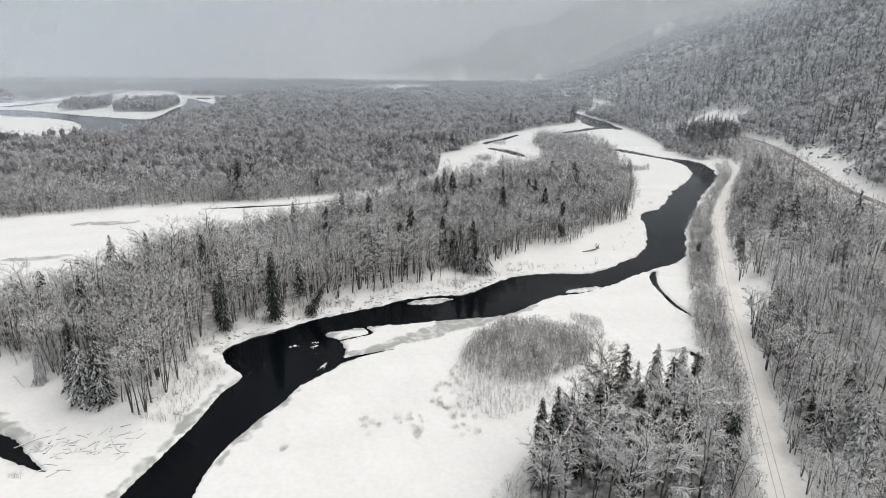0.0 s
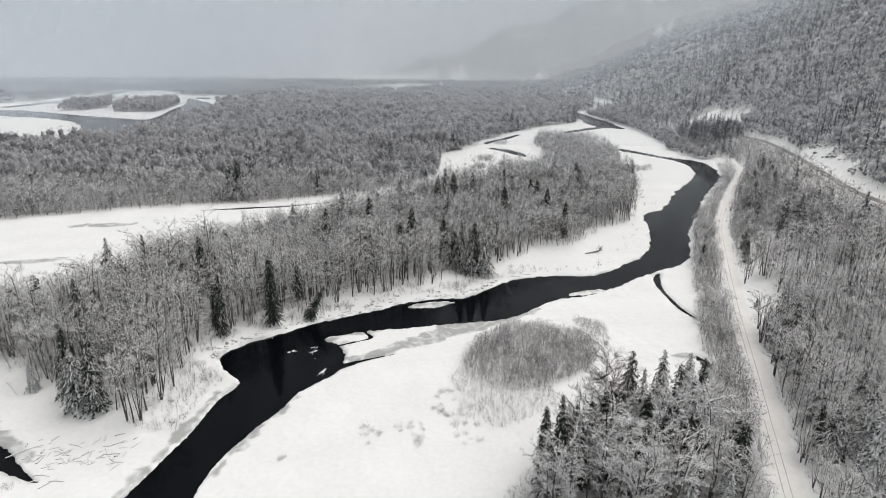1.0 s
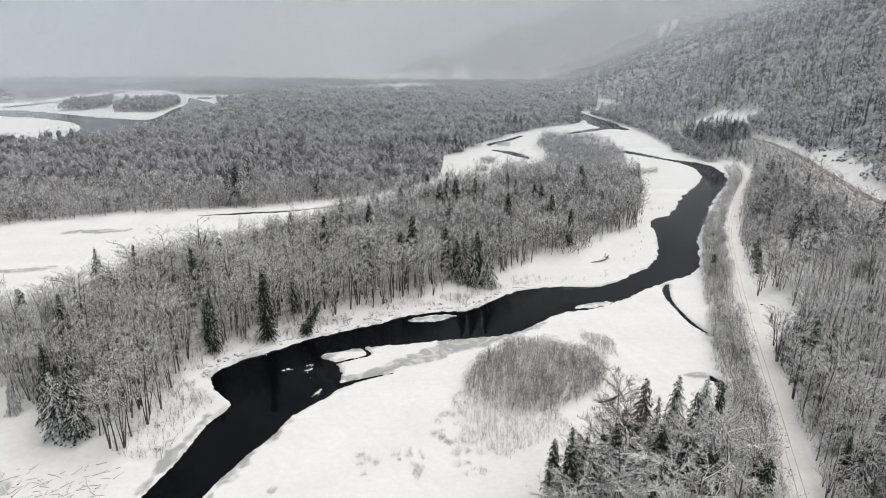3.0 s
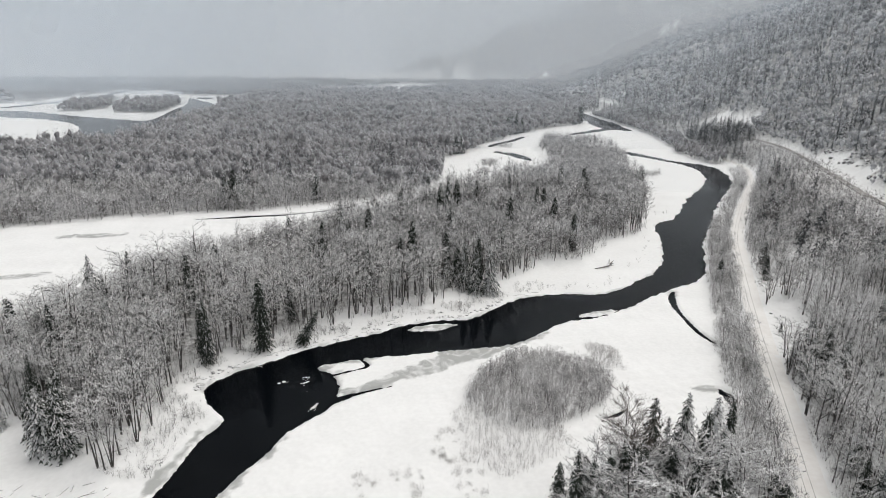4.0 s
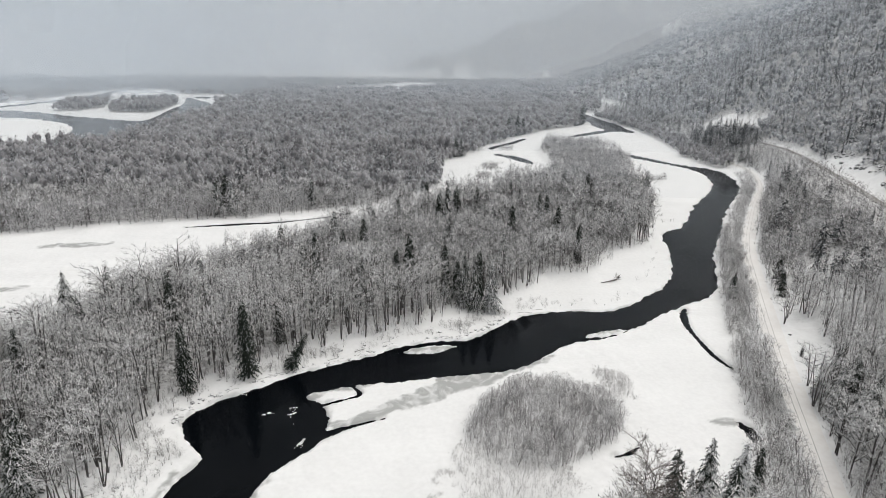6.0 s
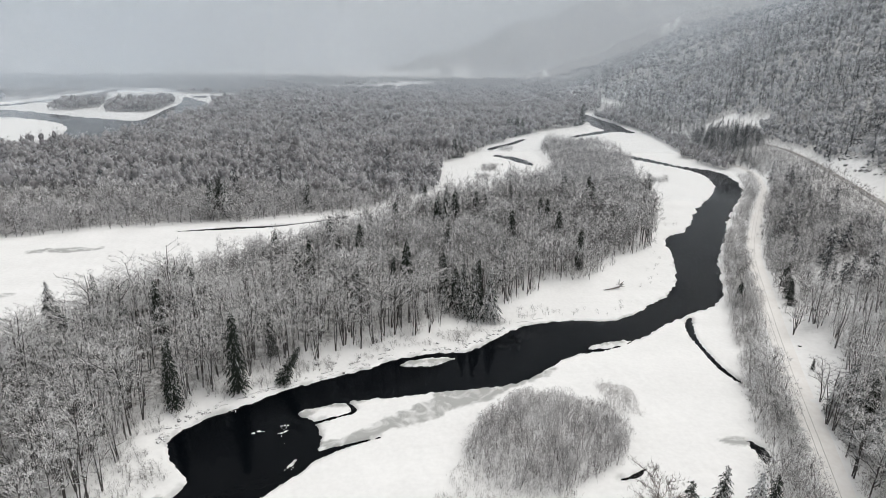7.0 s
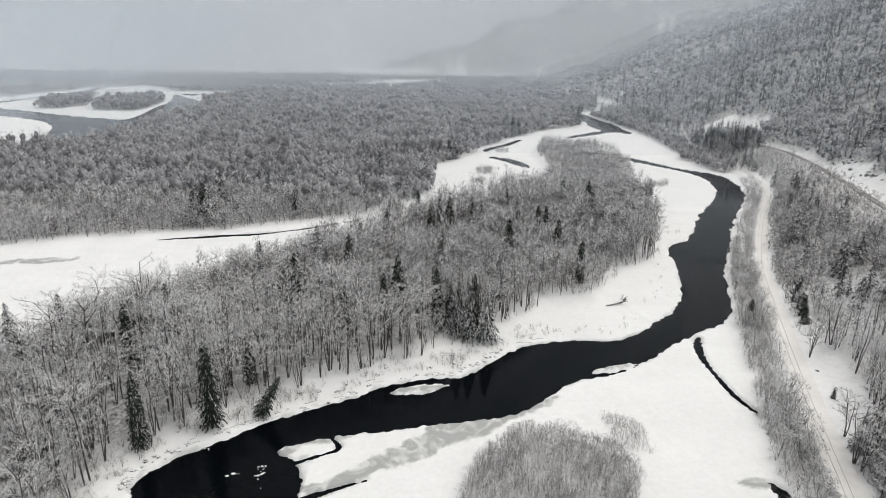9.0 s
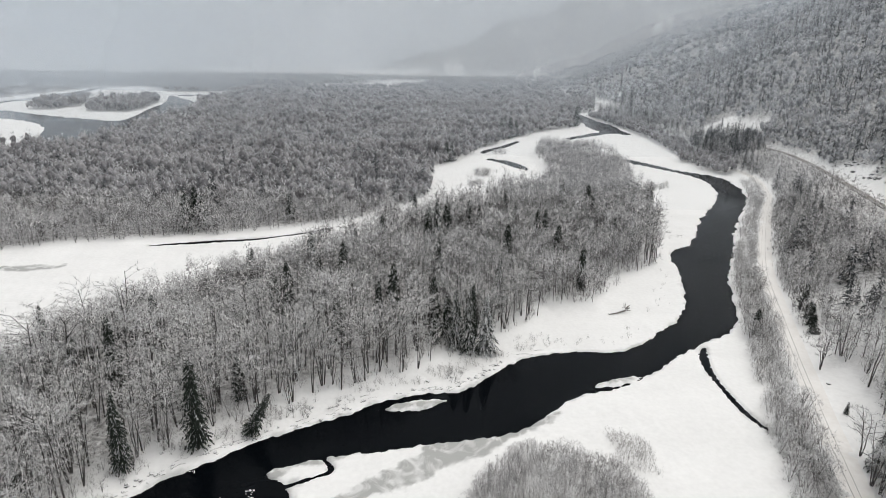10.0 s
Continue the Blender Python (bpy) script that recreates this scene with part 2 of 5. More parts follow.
UPPER = [(252, 1080, 7), (255, 1020, 9), (252, 960, 13), (250, 900, 18), (250, 850, 15), (263, 818, 4)]
ARM = [(242, 838, 6), (205, 802, 6), (174, 770, 3)]
GREAT_BANKS = [(-1600, 1380), (-1000, 1135), (-802, 1068), (-729, 1046), (-659, 1025), (-563, 963), (-486, 924), (-422, 904), (-429, 974), (-459, 1088), (-483, 1203), (-533, 1345), (-560, 1410), (-527, 1364), (-484, 1298), (-452, 1252),
               (-413, 1142), (-388, 1006), (-370, 868), (-365, 775), (-362, 700), (-366, 665), (-384, 668), (-426, 732), (-451, 788), (-478, 832), (-523, 881), (-595, 925), (-660, 946), (-721, 960), (-1000, 1045), (-1600, 1290)]
SIDE = [(-1000, 1060, 9), (-850, 1075, 9), (-778, 1110, 8), (-766, 1175, 8), (-769, 1266, 8), (-772, 1373, 7), (-800, 1520, 7), (-840, 1700, 8)]
STRAIT = [(-540, 1400, 9), (-490, 1440, 8), (-430, 1490, 4)]
POOL = [(-145, 140, 2), (-114, 127, 3.4), (-104, 122, 3.4), (-99, 120.3, 2.8), (-95, 118.2, 1.9), (-91, 115.6, 1.2), (-86.5, 112.9, 0.5), (-83, 111.3, 0.1)]
CRACK = [(98, 241, 0.3), (95.3, 235, 1.0), (93.4, 228, 0.8), (92.3, 219, 0.4), (92, 211, 0.75), (92.3, 205, 0.6), (93.5, 198, 0.5), (94.5, 195, 0.2)]
LEAD = [(-28, 160, 1.9), (-23, 163, 0.9), (-17, 166, 0.35), (-11, 168.5, 0.1)]
RILL = [(53.4, 157.3, 0.02), (51.5, 155.8, 0.3), (49, 154, 0.45), (46, 153, 0.3)]
SEEP = [(82.3, 167, 0.3), (83, 164.5, 1.2), (83.3, 162, 1.3), (82.5, 159, 0.6)]
HOOK = [(-23, 186, 0.3), (-20.5, 183, 0.22), (-19, 180, 0.25), (-22, 178, 0.22), (-27, 175.5, 0.4), (-31, 173, 0.7)]
BACKWATER = [(-136, 349.5, 0.3), (-126, 352.5, 1.0), (-105, 357.5, 1.5), (-85, 362, 1.3), (-62, 374, 0.9), (-50, 384, 0.4)]
TARN = [(62, 621, 2), (75, 608, 4.5), (83, 590, 5.5), (91, 566, 1.5)]
TARN_TOP = [(60, 655, 2), (66, 670, 3), (85, 697, 3), (108, 740, 2)]
RAILWAY = [(34, 0), (53, 52), (71, 98), (81.5, 125), (94.8, 159), (110.2, 199), (136, 262), (160, 316), (203, 393), (232, 441), (251, 477), (267, 525), (269, 560), (266, 610), (270, 655), (279, 713), (286, 790), (290, 910), (292, 1010), (300, 1300)]
HIGHWAY = [(200, 100), (228, 220), (241, 300), (249, 342), (268, 399), (291, 465), (312, 537), (318, 570), (317, 605), (308, 635)]
TOE_Y = [-300, 100, 220, 300, 342, 399, 465, 537, 600, 640, 690, 760, 900, 1050, 1300, 1700, 1900, 2150, 2450, 2800, 3100, 3600, 4500, 5000]
TOE_X = [170, 207, 235, 247, 256, 275, 298, 319, 325, 316, 292, 300, 325, 350, 355, 345, 420, 600, 560, 360, 240, -220, -600, -700]
ISLAND = [(-165, 165), (-123, 160), (-100, 147), (-86, 137), (-70, 129), (-67, 136), (-69, 158), (-67, 174), (-60, 181), (-51, 188), (-41, 199), (-32, 207), (-15, 216), (-1, 223), (11, 232),
          (25, 244), (41, 254), (49, 273), (69, 275), (89, 300), (112, 323), (128, 357), (145, 425), (161, 497), (196, 630), (185, 697), (127, 709),
          (110, 640), (107, 545), (90, 505), (62, 472), (40, 446), (12, 421), (-22, 382), (-42, 350), (-72, 315), (-95, 290), (-111, 260), (-122, 240), (-138, 200)]
SLOUGH = [(-460, 250), (-260, 316), (-205, 338), (-182, 350), (-150, 358), (-125, 364), (-108, 368), (-90, 375), (-66, 384), (-37, 401), (-15, 427), (7, 470), (9, 565), (27, 594), (58, 660), (98, 745), (133, 798), (200, 874), (235, 980), (245, 1100)]

VALLEY = SLOUGH + [(300, 1120), (350, 1300), (340, 1700), (415, 1900), (590, 2150), (550, 2450), (350, 2800), (230, 3100), (-200, 3300), (-1500, 3300), (-1300, 1900), (-790, 1760), (-600, 1580), (-440, 1530), (-440, 1260), (-400, 1142), (-374, 1006), (-355, 868), (-350, 775), (-346, 700), (-352, 655), (-378, 630), (-415, 606), (-470, 586), (-600, 550), (-480, 330)]

BARS = [[(-633, 1040), (-592, 1054), (-592, 1122), (-676, 1318), (-698, 1242)], [(-533, 1027), (-466, 1014), (-467, 1076), (-493, 1200), (-548, 1335), (-610, 1265), (-590, 1138)]]
CLEARINGS = [(352, 1235, 12), (388, 1260, 11), (345, 1130, 7), (251, 1663, 20), (440, 1000, 8)]
BEYOND = [(-2300, 1500), (-1150, 1240), (-835, 1195), (-825, 1320), (-850, 1560), (-800, 1625), (-760, 1760), (-600, 1510), (-440, 1540), (-320, 1600), (-500, 2600), (-2600, 2600)]
GROVE = [(19, 80), (21, 98), (27, 112), (33, 119), (44, 119), (54, 122), (66, 128), (70, 118), (64, 100), (55, 78), (46, 74), (20, 74)]

# single firs: x, y, kind, size, slimness
BANK_FIRS = [(-52, 186.5, 0, 1.15, 1.0), (-83.5, 136, 2, 0.98, 1.05), (-89, 138, 3, 0.9, 1.25), (-87, 143, 2, 0.9, 1.0), (-70, 184, 1, 0.75, 0.9), (-106, 147, 4, 0.5, 1.0), (-95, 143, 2, 0.7, 1.0), (-99, 151, 1, 0.8, 1.0), (-92, 150, 3, 0.6, 0.9),
             (23, 237, 3, 1.12, 1.0), (17, 236, 2, 1.0, 1.0), (13, 238, 2, 1.02, 1.0), (19, 244, 0, 0.95, 0.7), (6, 241, 2, 0.6, 1.0)]
ISLAND_FIRS = [(-8, 253, 1, 1.26, 0.83), (-13, 252, 1, 0.92, 0.88), (40, 315, 0, 0.98, 1.10), (9, 353, 2, 1.15, 0.99), (14, 356, 1, 1.09, 0.99), (4, 350, 1, 0.92, 0.99), (27, 377, 1, 0.86, 0.99), (87, 415, 2, 1.03, 1.10), (101, 408, 0, 0.92, 1.10),
               (-47, 264, 1, 1.09, 0.88), (-109, 176, 1, 0.98, 1.10), (-120, 216, 3, 1.15, 0.99), (-113, 229, 1, 0.92, 0.99), (-66, 178, 1, 1.03, 0.88), (-45, 300, 2, 1.03, 0.99), (-85, 214, 1, 1.09, 0.99), (-30, 288, 0, 0.98, 0.99), (64, 352, 1, 0.92, 0.99)]
FAR_FIRS = [(-127, 378, 2, 1.15, 1.2), (-124, 383, 0, 1.1, 1.2), (-120, 380, 3, 1.0, 1.2), (-76, 399, 2, 0.95, 1.0), (93, 772, 1, 1.2, 1.2), (104, 774, 1, 1.3, 1.2), (98, 778, 2, 1.3, 1.2), (112, 782, 1, 1.1, 1.2), (22, 600, 1, 1.0, 1.2), (27, 604, 2, 1.0, 1.2),
            (205, 892, 2, 1.3, 1.2), (215, 905, 1, 1.4, 1.2), (222, 925, 2, 1.4, 1.2), (228, 950, 1, 1.4, 1.2)]
GROVE_FIRS = [(45, 121, 0, 1.2, 0.85), (48.5, 122, 3, 1.12, 0.65), (56.7, 131.5, 2, 0.98, 1.05), (56, 121, 0, 1.05, 0.9), (62, 129, 4, 1.12, 1.1), (67, 132, 0, 0.85, 0.85), (28, 112, 1, 1.0, 0.8), (25, 113, 0, 0.8, 1.0), (53.5, 104, 1, 0.9, 0.8), (50.5, 98.5, 4, 0.72, 1.1), (58, 98.5, 4, 0.68, 1.05), (40, 116, 0, 0.9, 1.1), (35, 114, 1, 0.85, 1.1), (43, 104, 0, 0.85, 1.2), (50, 111, 2, 0.9, 1.1), (56, 112, 3, 1.0, 0.9), (27, 108, 0, 0.85, 1.1), (24, 106, 2, 0.75, 1.1), (31, 117, 1, 0.75, 1.1), (38, 113, 0, 0.8, 1.1), (60, 122, 1, 0.85, 1.0), (47, 115, 0, 0.9, 1.0), (34.5, 113, 0, 0.85, 1.2), (38, 115, 0, 0.92, 1.1), (31.5, 113, 1, 0.85, 1.1), (41, 114, 0, 0.9, 1.1)]
# the last, smallest fir stands in for a low dark shrub
RAIL_FIRS = [(111, 174.5, 2, 0.78, 1.2), (108.5, 168.5, 3, 0.72, 1.1), (108, 175, 3, 0.6, 1.2), (105, 163.5, 3, 0.5, 1.2), (103, 158.5, 2, 0.5, 1.2), (106, 155.5, 3, 0.75, 1.1), (110.5, 159, 2, 0.8, 1.0), (112, 168, 1, 0.7, 1.1), (113.5, 171, 3, 0.8, 1.1), (107, 159, 3, 0.65, 1.2),
             (138, 246, 0, 0.36, 1.4), (141, 252, 0, 0.42, 1.3), (144, 258, 1, 0.4, 1.4), (147, 266, 0, 0.44, 1.3), (150, 270, 1, 0.5, 1.1), (121, 251, 1, 0.55, 1.3), (88, 118, 1, 0.55, 1.1), (93, 128, 3, 0.6, 1.1),
             (88, 113, 3, 0.8, 1.1), (95, 113, 4, 0.8, 1.1), (89, 103, 4, 0.9, 1.1), (100, 119, 3, 0.8, 1.0), (104, 128, 2, 0.75, 1.0), (92, 106, 3, 1.0, 0.9), (98, 103, 0, 1.0, 1.0), (124, 150, 4, 0.5, 1.0), (128, 151, 3, 0.5, 1.0), (117, 198, 1, 0.2, 1.3)]


def smooth(pts, per=6):
    """Points along a smooth line through the given ones."""
    p = np.array(pts, float)
    p = np.vstack([2 * p[0] - p[1], p, 2 * p[-1] - p[-2]])
    out = []
    for a, b, c, d in zip(p, p[1:], p[2:], p[3:]):
        for t in np.arange(per) / per:
            out.append(0.5 * (2 * b + (c - a) * t + (2 * a - 5 * b + 4 * c - d) * t * t + (3 * b - a - 3 * c + d) * t ** 3))
    return np.array(out + [p[-2]])


def along(x, y, line):
    """Distance to a line, minus its half width where it has one."""
    best = np.full(x.shape, 1e9)
    wide = line.shape[1] > 2
    for a, b in zip(line, line[1:]):
        dx, dy = b[0] - a[0], b[1] - a[1]
        t = np.clip(((x - a[0]) * dx + (y - a[1]) * dy) / (dx * dx + dy * dy + 1e-9), 0, 1)
        d = np.hypot(x - a[0] - t * dx, y - a[1] - t * dy)
        if wide:
            d = d - (a[2] + t * (b[2] - a[2]))
        np.minimum(best, d, out=best)
    return best


def within(x, y, poly):
    """Whether points lie in an outline."""
    got = np.zeros(x.shape, bool)
    for (ax, ay), (bx, by) in zip(poly, poly[1:] + poly[:1]):
        cross = (ay > y) != (by > y)
        got ^= cross & (x < (bx - ax) * (y - ay) / (by - ay + 1e-12) + ax)
    return got


def waves(x, y, size, seed):
    """Cheap smooth unevenness between about -1 and 1."""
    r = np.random.RandomState(seed)
    out = np.zeros(np.shape(x))
    for k in range(9):
        a, f, p = r.uniform(0, 6.28), (0.6 + 0.25 * k) / size, r.uniform(0, 6.28)
        out = out + np.sin((np.cos(a) * x + np.sin(a) * y) * f * 6.28 + p) / (1 + 0.35 * k)
    return out / 2.6


def step(v, a, b):
    t = np.clip((v - a) / (b - a), 0, 1)
    return t * t * (3 - 2 * t)


CHANNELS = [smooth(c) for c in (UPPER, ARM, SIDE, STRAIT, POOL, CRACK, LEAD, RILL, SEEP, HOOK, BACKWATER, TARN, TARN_TOP)]
RIVER = np.vstack([smooth(WEST_BANK), smooth(EAST_BANK)[::-1]])
RIVER_LOOP, RIVER_RING = [tuple(p) for p in RIVER], np.vstack([RIVER, RIVER[:1]])
GREAT_RING = smooth(GREAT_BANKS + GREAT_BANKS[:1], 4)
GREAT_LOOP = [tuple(p) for p in GREAT_RING[:-1]]
RAIL_LINE, ROAD_LINE = smooth(RAILWAY), smooth(HIGHWAY)


def rail_x(y):
    return np.interp(y, RAIL_LINE[:, 1], RAIL_LINE[:, 0])


def toe_x(y):
    return np.interp(y, TOE_Y, TOE_X)


def water_gap(x, y):
    """Distance to open water; below nought within it."""
    best = np.full(np.shape(x), 1e9)
    for c in CHANNELS:
        near = (x > c[:, 0].min() - 70) & (x < c[:, 0].max() + 70) & (y > c[:, 1].min() - 70) & (y < c[:, 1].max() + 70)
        if near.any():
            own = (0.24 * waves(x[near], y[near], 3.1, 4) + (0.4 * waves(x[near], y[near], 2.0, 5) if c[:, 0].min() > 80 else 0)) if c[:, 2].max() < 4 else 0.02 * c[:, 1].mean() ** 0.5 * 4 * waves(x[near], y[near], 25, 3)
            best[near] = np.minimum(best[near], along(x[near], y[near], c) + own)
    near = (x > -1700) & (x < -290) & (y > 590) & (y < 1500)
    if near.any():
        px, py = x[near], y[near]
        d = along(px, py, GREAT_RING)
        best[near] = np.minimum(best[near], np.where(within(px, py, GREAT_LOOP), -d, d) + 2.0 * waves(px, py, 60, 3))
    near = (x > -140) & (x < 320) & (y > -160) & (y < 730)
    if near.any():
        px, py = x[near], y[near]
        d = along(px, py, RIVER_RING)
        d = np.where(within(px, py, RIVER_LOOP), -d, d)
        for islet in ISLETS:
            d = np.maximum(d, -along(px, py, np.array(islet, float)))
        size = np.clip(np.hypot(px, py) / 200, 0.6, 2)
        best[near] = np.minimum(best[near], d + 0.35 * size ** 2 * waves(px, py, 11, 3) + 0.5 * waves(px, py, 3.1, 4))
    return best


def land(x, y, gap=None):
    """Height of the ground."""
    x, y = np.asarray(x, float), np.asarray(y, float)
    gap = water_gap(x, y) if gap is None else gap
    z = 0.25 * waves(x, y, 40, 7) + 0.12 * waves(x, y, 9, 8) + 0.15
    inside = within(x, y, ISLAND)
    edge = along(x, y, np.array(ISLAND + ISLAND[:1], float))
    z = z + 1.6 * step(np.where(inside, edge, -edge), -7, 4)
    # railway bank, then the rise to the foot of the hill
    rx, tx = rail_x(y), toe_x(y)
    t = np.clip((x - rx) / np.maximum(tx - rx, 30), 0, 1)
    right = step(x, rx - 9, rx - 3)
    z = z + right * (2.6 + 12.6 * step(t, 0.05, 0.55) * step(y, 60, 180) * step(y, 1000, 700) + 5 * step(y, 180, 60) * t + 6 * step(y, 700, 1000) * t)
    d = x - tx
    up = np.where(d > 0, d, 0)
    steep = (0.52 + 0.08 * waves(x, y, 600, 11)) * np.interp(y, [700, 1050, 1700, 2500, 3300], [1.0, 0.78, 0.72, 0.74, 0.58])
    hill = steep * up + 14 * waves(x, y, 260, 12) * step(up, 10, 160) + 3 * waves(x, y, 45, 13) * step(up, 4, 60)
    z = z + np.minimum(hill, 700 + 0.2 * up)
    # mountains on the far side of the valley
    lx = np.interp(y, [-500, 1000, 2500, 4500], [-3200, -2700, -2300, -1900]) - x
    z = z + np.where(lx > 0, lx, 0) * 0.45 * (1 + 0.3 * waves(x, y, 500, 14))
    # river bed and banks
    w = np.clip(np.hypot(x, y) * 0.004, 0.5, 8)
    k = step(gap, -w, w)
    return z * k + (1 - k) * -1.8


def flat_mesh(name, verts, faces, mats, index=None, smoothed=True):
    """A mesh straight from arrays; faces of one size."""
    me = bpy.data.meshes.new(name)
    n, c = faces.shape
    me.vertices.add(len(verts))
    me.vertices.foreach_set("co", np.ascontiguousarray(verts, np.float32).ravel())
    me.loops.add(n * c)
    me.loops.foreach_set("vertex_index", np.ascontiguousarray(faces, np.int32).ravel())
    me.polygons.add(n)
    me.polygons.foreach_set("loop_start", np.arange(0, n * c, c, dtype=np.int32))
    if index is not None:
        me.polygons.foreach_set("material_index", np.ascontiguousarray(index, np.int32))
    me.polygons.foreach_set("use_smooth", np.full(n, smoothed))
    for m in mats:
        me.materials.append(m)
    me.update(calc_edges=True)
    return me


# ---- ground and water ----
def bare_slope(x, y):
    """The treeless cuttings above the road."""
    d = x - toe_x(y)
    cut = ((y > 380) & (y < 492) & (d < 15 + 6 * waves(x, y, 30, 41))) | ((y > 645) & (y < 715) & (d < 42 + 8 * waves(x, y, 30, 41)))
    for cx, cy, r in CLEARINGS:
        cut = cut | (np.hypot(x - cx, (y - cy) * 0.5) < r * (1 + 0.4 * waves(x, y, 25, 44)))
    return cut


def brush_and_shade(x, y):
    """How far the ground is darkened under the trees: brush hiding the snow, plus painted shade between the trunks."""
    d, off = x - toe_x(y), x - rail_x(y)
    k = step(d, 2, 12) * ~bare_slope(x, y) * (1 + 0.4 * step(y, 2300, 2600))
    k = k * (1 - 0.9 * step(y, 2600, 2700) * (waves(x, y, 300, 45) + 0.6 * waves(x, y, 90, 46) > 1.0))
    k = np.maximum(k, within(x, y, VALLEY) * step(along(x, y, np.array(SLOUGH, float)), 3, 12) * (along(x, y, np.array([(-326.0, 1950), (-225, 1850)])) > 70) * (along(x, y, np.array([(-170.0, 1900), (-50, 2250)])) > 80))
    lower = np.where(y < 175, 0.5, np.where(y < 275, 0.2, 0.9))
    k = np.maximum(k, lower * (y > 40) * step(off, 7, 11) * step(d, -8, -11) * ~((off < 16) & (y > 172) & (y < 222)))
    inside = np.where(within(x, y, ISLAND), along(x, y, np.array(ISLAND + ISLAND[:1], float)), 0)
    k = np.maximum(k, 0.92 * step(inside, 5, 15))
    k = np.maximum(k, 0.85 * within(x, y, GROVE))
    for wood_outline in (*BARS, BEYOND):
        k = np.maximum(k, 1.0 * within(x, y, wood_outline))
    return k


def build_ground():
    # finest along the near river and the snowfield
    u = np.concatenate([np.linspace(-1.15, -0.5, 80, endpoint=False), np.linspace(-0.5, 0.46, 380, endpoint=False), np.linspace(0.46, 1.15, 90)])
    cols = len(u)
    dist = np.concatenate([[-400, -200, -60, 0, 40, 75, 100, 120, 135], np.arange(150, 330, 0.7), np.arange(330, 480, 1.5), 480 / (1 - np.linspace(0, 0.907, 115))])
    half = np.maximum(np.abs(dist), 60) * 1.0
    half[:7] = [700, 500, 250, 180, 140, 120, 120]
    x = half[:, None] * u[None]
    y = np.repeat((dist - 70)[:, None], cols, 1)
    gap = water_gap(x, y)
    z = land(x, y, gap)
    rows = len(dist)
    ids = np.arange(rows * cols).reshape(rows, cols)
    faces = np.stack([ids[:-1, :-1], ids[:-1, 1:], ids[1:, 1:], ids[1:, :-1]], -1).reshape(-1, 4)
    me = flat_mesh("ground", np.stack([x, y, z], -1).reshape(-1, 3), faces, [GROUND])
    ice = step(gap, 2.0, 0.3) * step(waves(x, y, 17, 21), 0.0, 0.25) * 0.6
    ragged = 1.2 * waves(x, y, 9, 22) + 0.6 * waves(x, y, 3.5, 23)
    for band in ICE_BANDS:
        ice = np.maximum(ice, step(along(x, y, smooth(band, 3)) + ragged, 0.5, -0.6))
    att = me.attributes.new("ice", "FLOAT", "POINT")
    att.data.foreach_set("value", np.ascontiguousarray(np.clip(ice, 0, 1).ravel(), np.float32))
    # brush cover together with the painted shade of the woods
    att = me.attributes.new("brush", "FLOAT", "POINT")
    att.data.foreach_set("value", np.ascontiguousarray((brush_and_shade(x, y) * step(gap, 3, 12)).ravel(), np.float32))
    tagged(new("ground", me), "snow-covered flood plain rising into a hillside", "ground", kind="structure")
    s = 4500.0
    me = flat_mesh("water", np.array([(-s, -400, -0.4), (s, -400, -0.4), (s, s, -0.4), (-s, s, -0.4)]), np.array([(0, 1, 2, 3)]), [WATER])
    tagged(new("water", me), "dark open river water between snowy banks", "river", kind="structure")


build_ground()


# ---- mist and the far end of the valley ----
# upright flat sheets stand in for haze that builds with distance
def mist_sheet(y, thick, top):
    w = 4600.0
    me = flat_mesh("mist", np.array([(-w, y, -3), (w, y, -3), (w, y + 40, top), (-w, y + 40, top)]), np.array([(0, 1, 2, 3)]), [mist_material("haze_sheet", thick, 0.25 if thick < 0.2 else 0.07)])
    tagged(new("mist", me), "upright see-through sheet standing in for valley mist", "mist", group="mist layers", kind="structure")


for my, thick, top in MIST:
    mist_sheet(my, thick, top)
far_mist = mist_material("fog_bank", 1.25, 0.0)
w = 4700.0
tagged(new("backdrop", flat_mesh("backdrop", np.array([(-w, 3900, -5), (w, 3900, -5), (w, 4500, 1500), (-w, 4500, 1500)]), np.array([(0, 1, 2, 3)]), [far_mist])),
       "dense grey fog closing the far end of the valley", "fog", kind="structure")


# ---- railway and road ----
def ribbon(line, offset, half, lift, thick):
    """A strip that follows a line over the ground, with its sides."""
    d = np.gradient(line[:, :2], axis=0)
    nrm = np.stack([d[:, 1], -d[:, 0]], -1) / np.linalg.norm(d, axis=1)[:, None]
    mid = line[:, :2] + nrm * offset
    z = land(mid[:, 0], mid[:, 1]) + lift
    rows = [np.column_stack([mid + nrm * s * half, z + h]) for s, h in ((-1, -thick), (-1, 0), (1, 0), (1, -thick))]
    v = np.stack(rows, 1).reshape(-1, 3)
    n = len(mid)
    i = (np.arange(n - 1) * 4)[:, None]
    f = np.concatenate([np.stack([i + k, i + k + 1, i + k + 5, i + k + 4], -1).reshape(-1, 4) for k in range(3)])
    return v, f


track = new("railway_track")
tagged(track, "single railway track almost buried in fresh snow", "railway")
rail_near = smooth(RAILWAY, 14)
bed = new("track_bed", flat_mesh("track_bed", *ribbon(rail_near, 0.6, 3.2, 0.1, 0.35), [BALLAST], smoothed=False))
bed.parent = track
tagged(bed, "snow-dusted beige ballast bed")
for side in (-0.75, 0.75):
    r = new("rail", flat_mesh("rail", *ribbon(rail_near, side, 0.055, 0.17, 0.12), [RAIL], smoothed=False))
    r.parent = track
road_fine = smooth(HIGHWAY, 14)
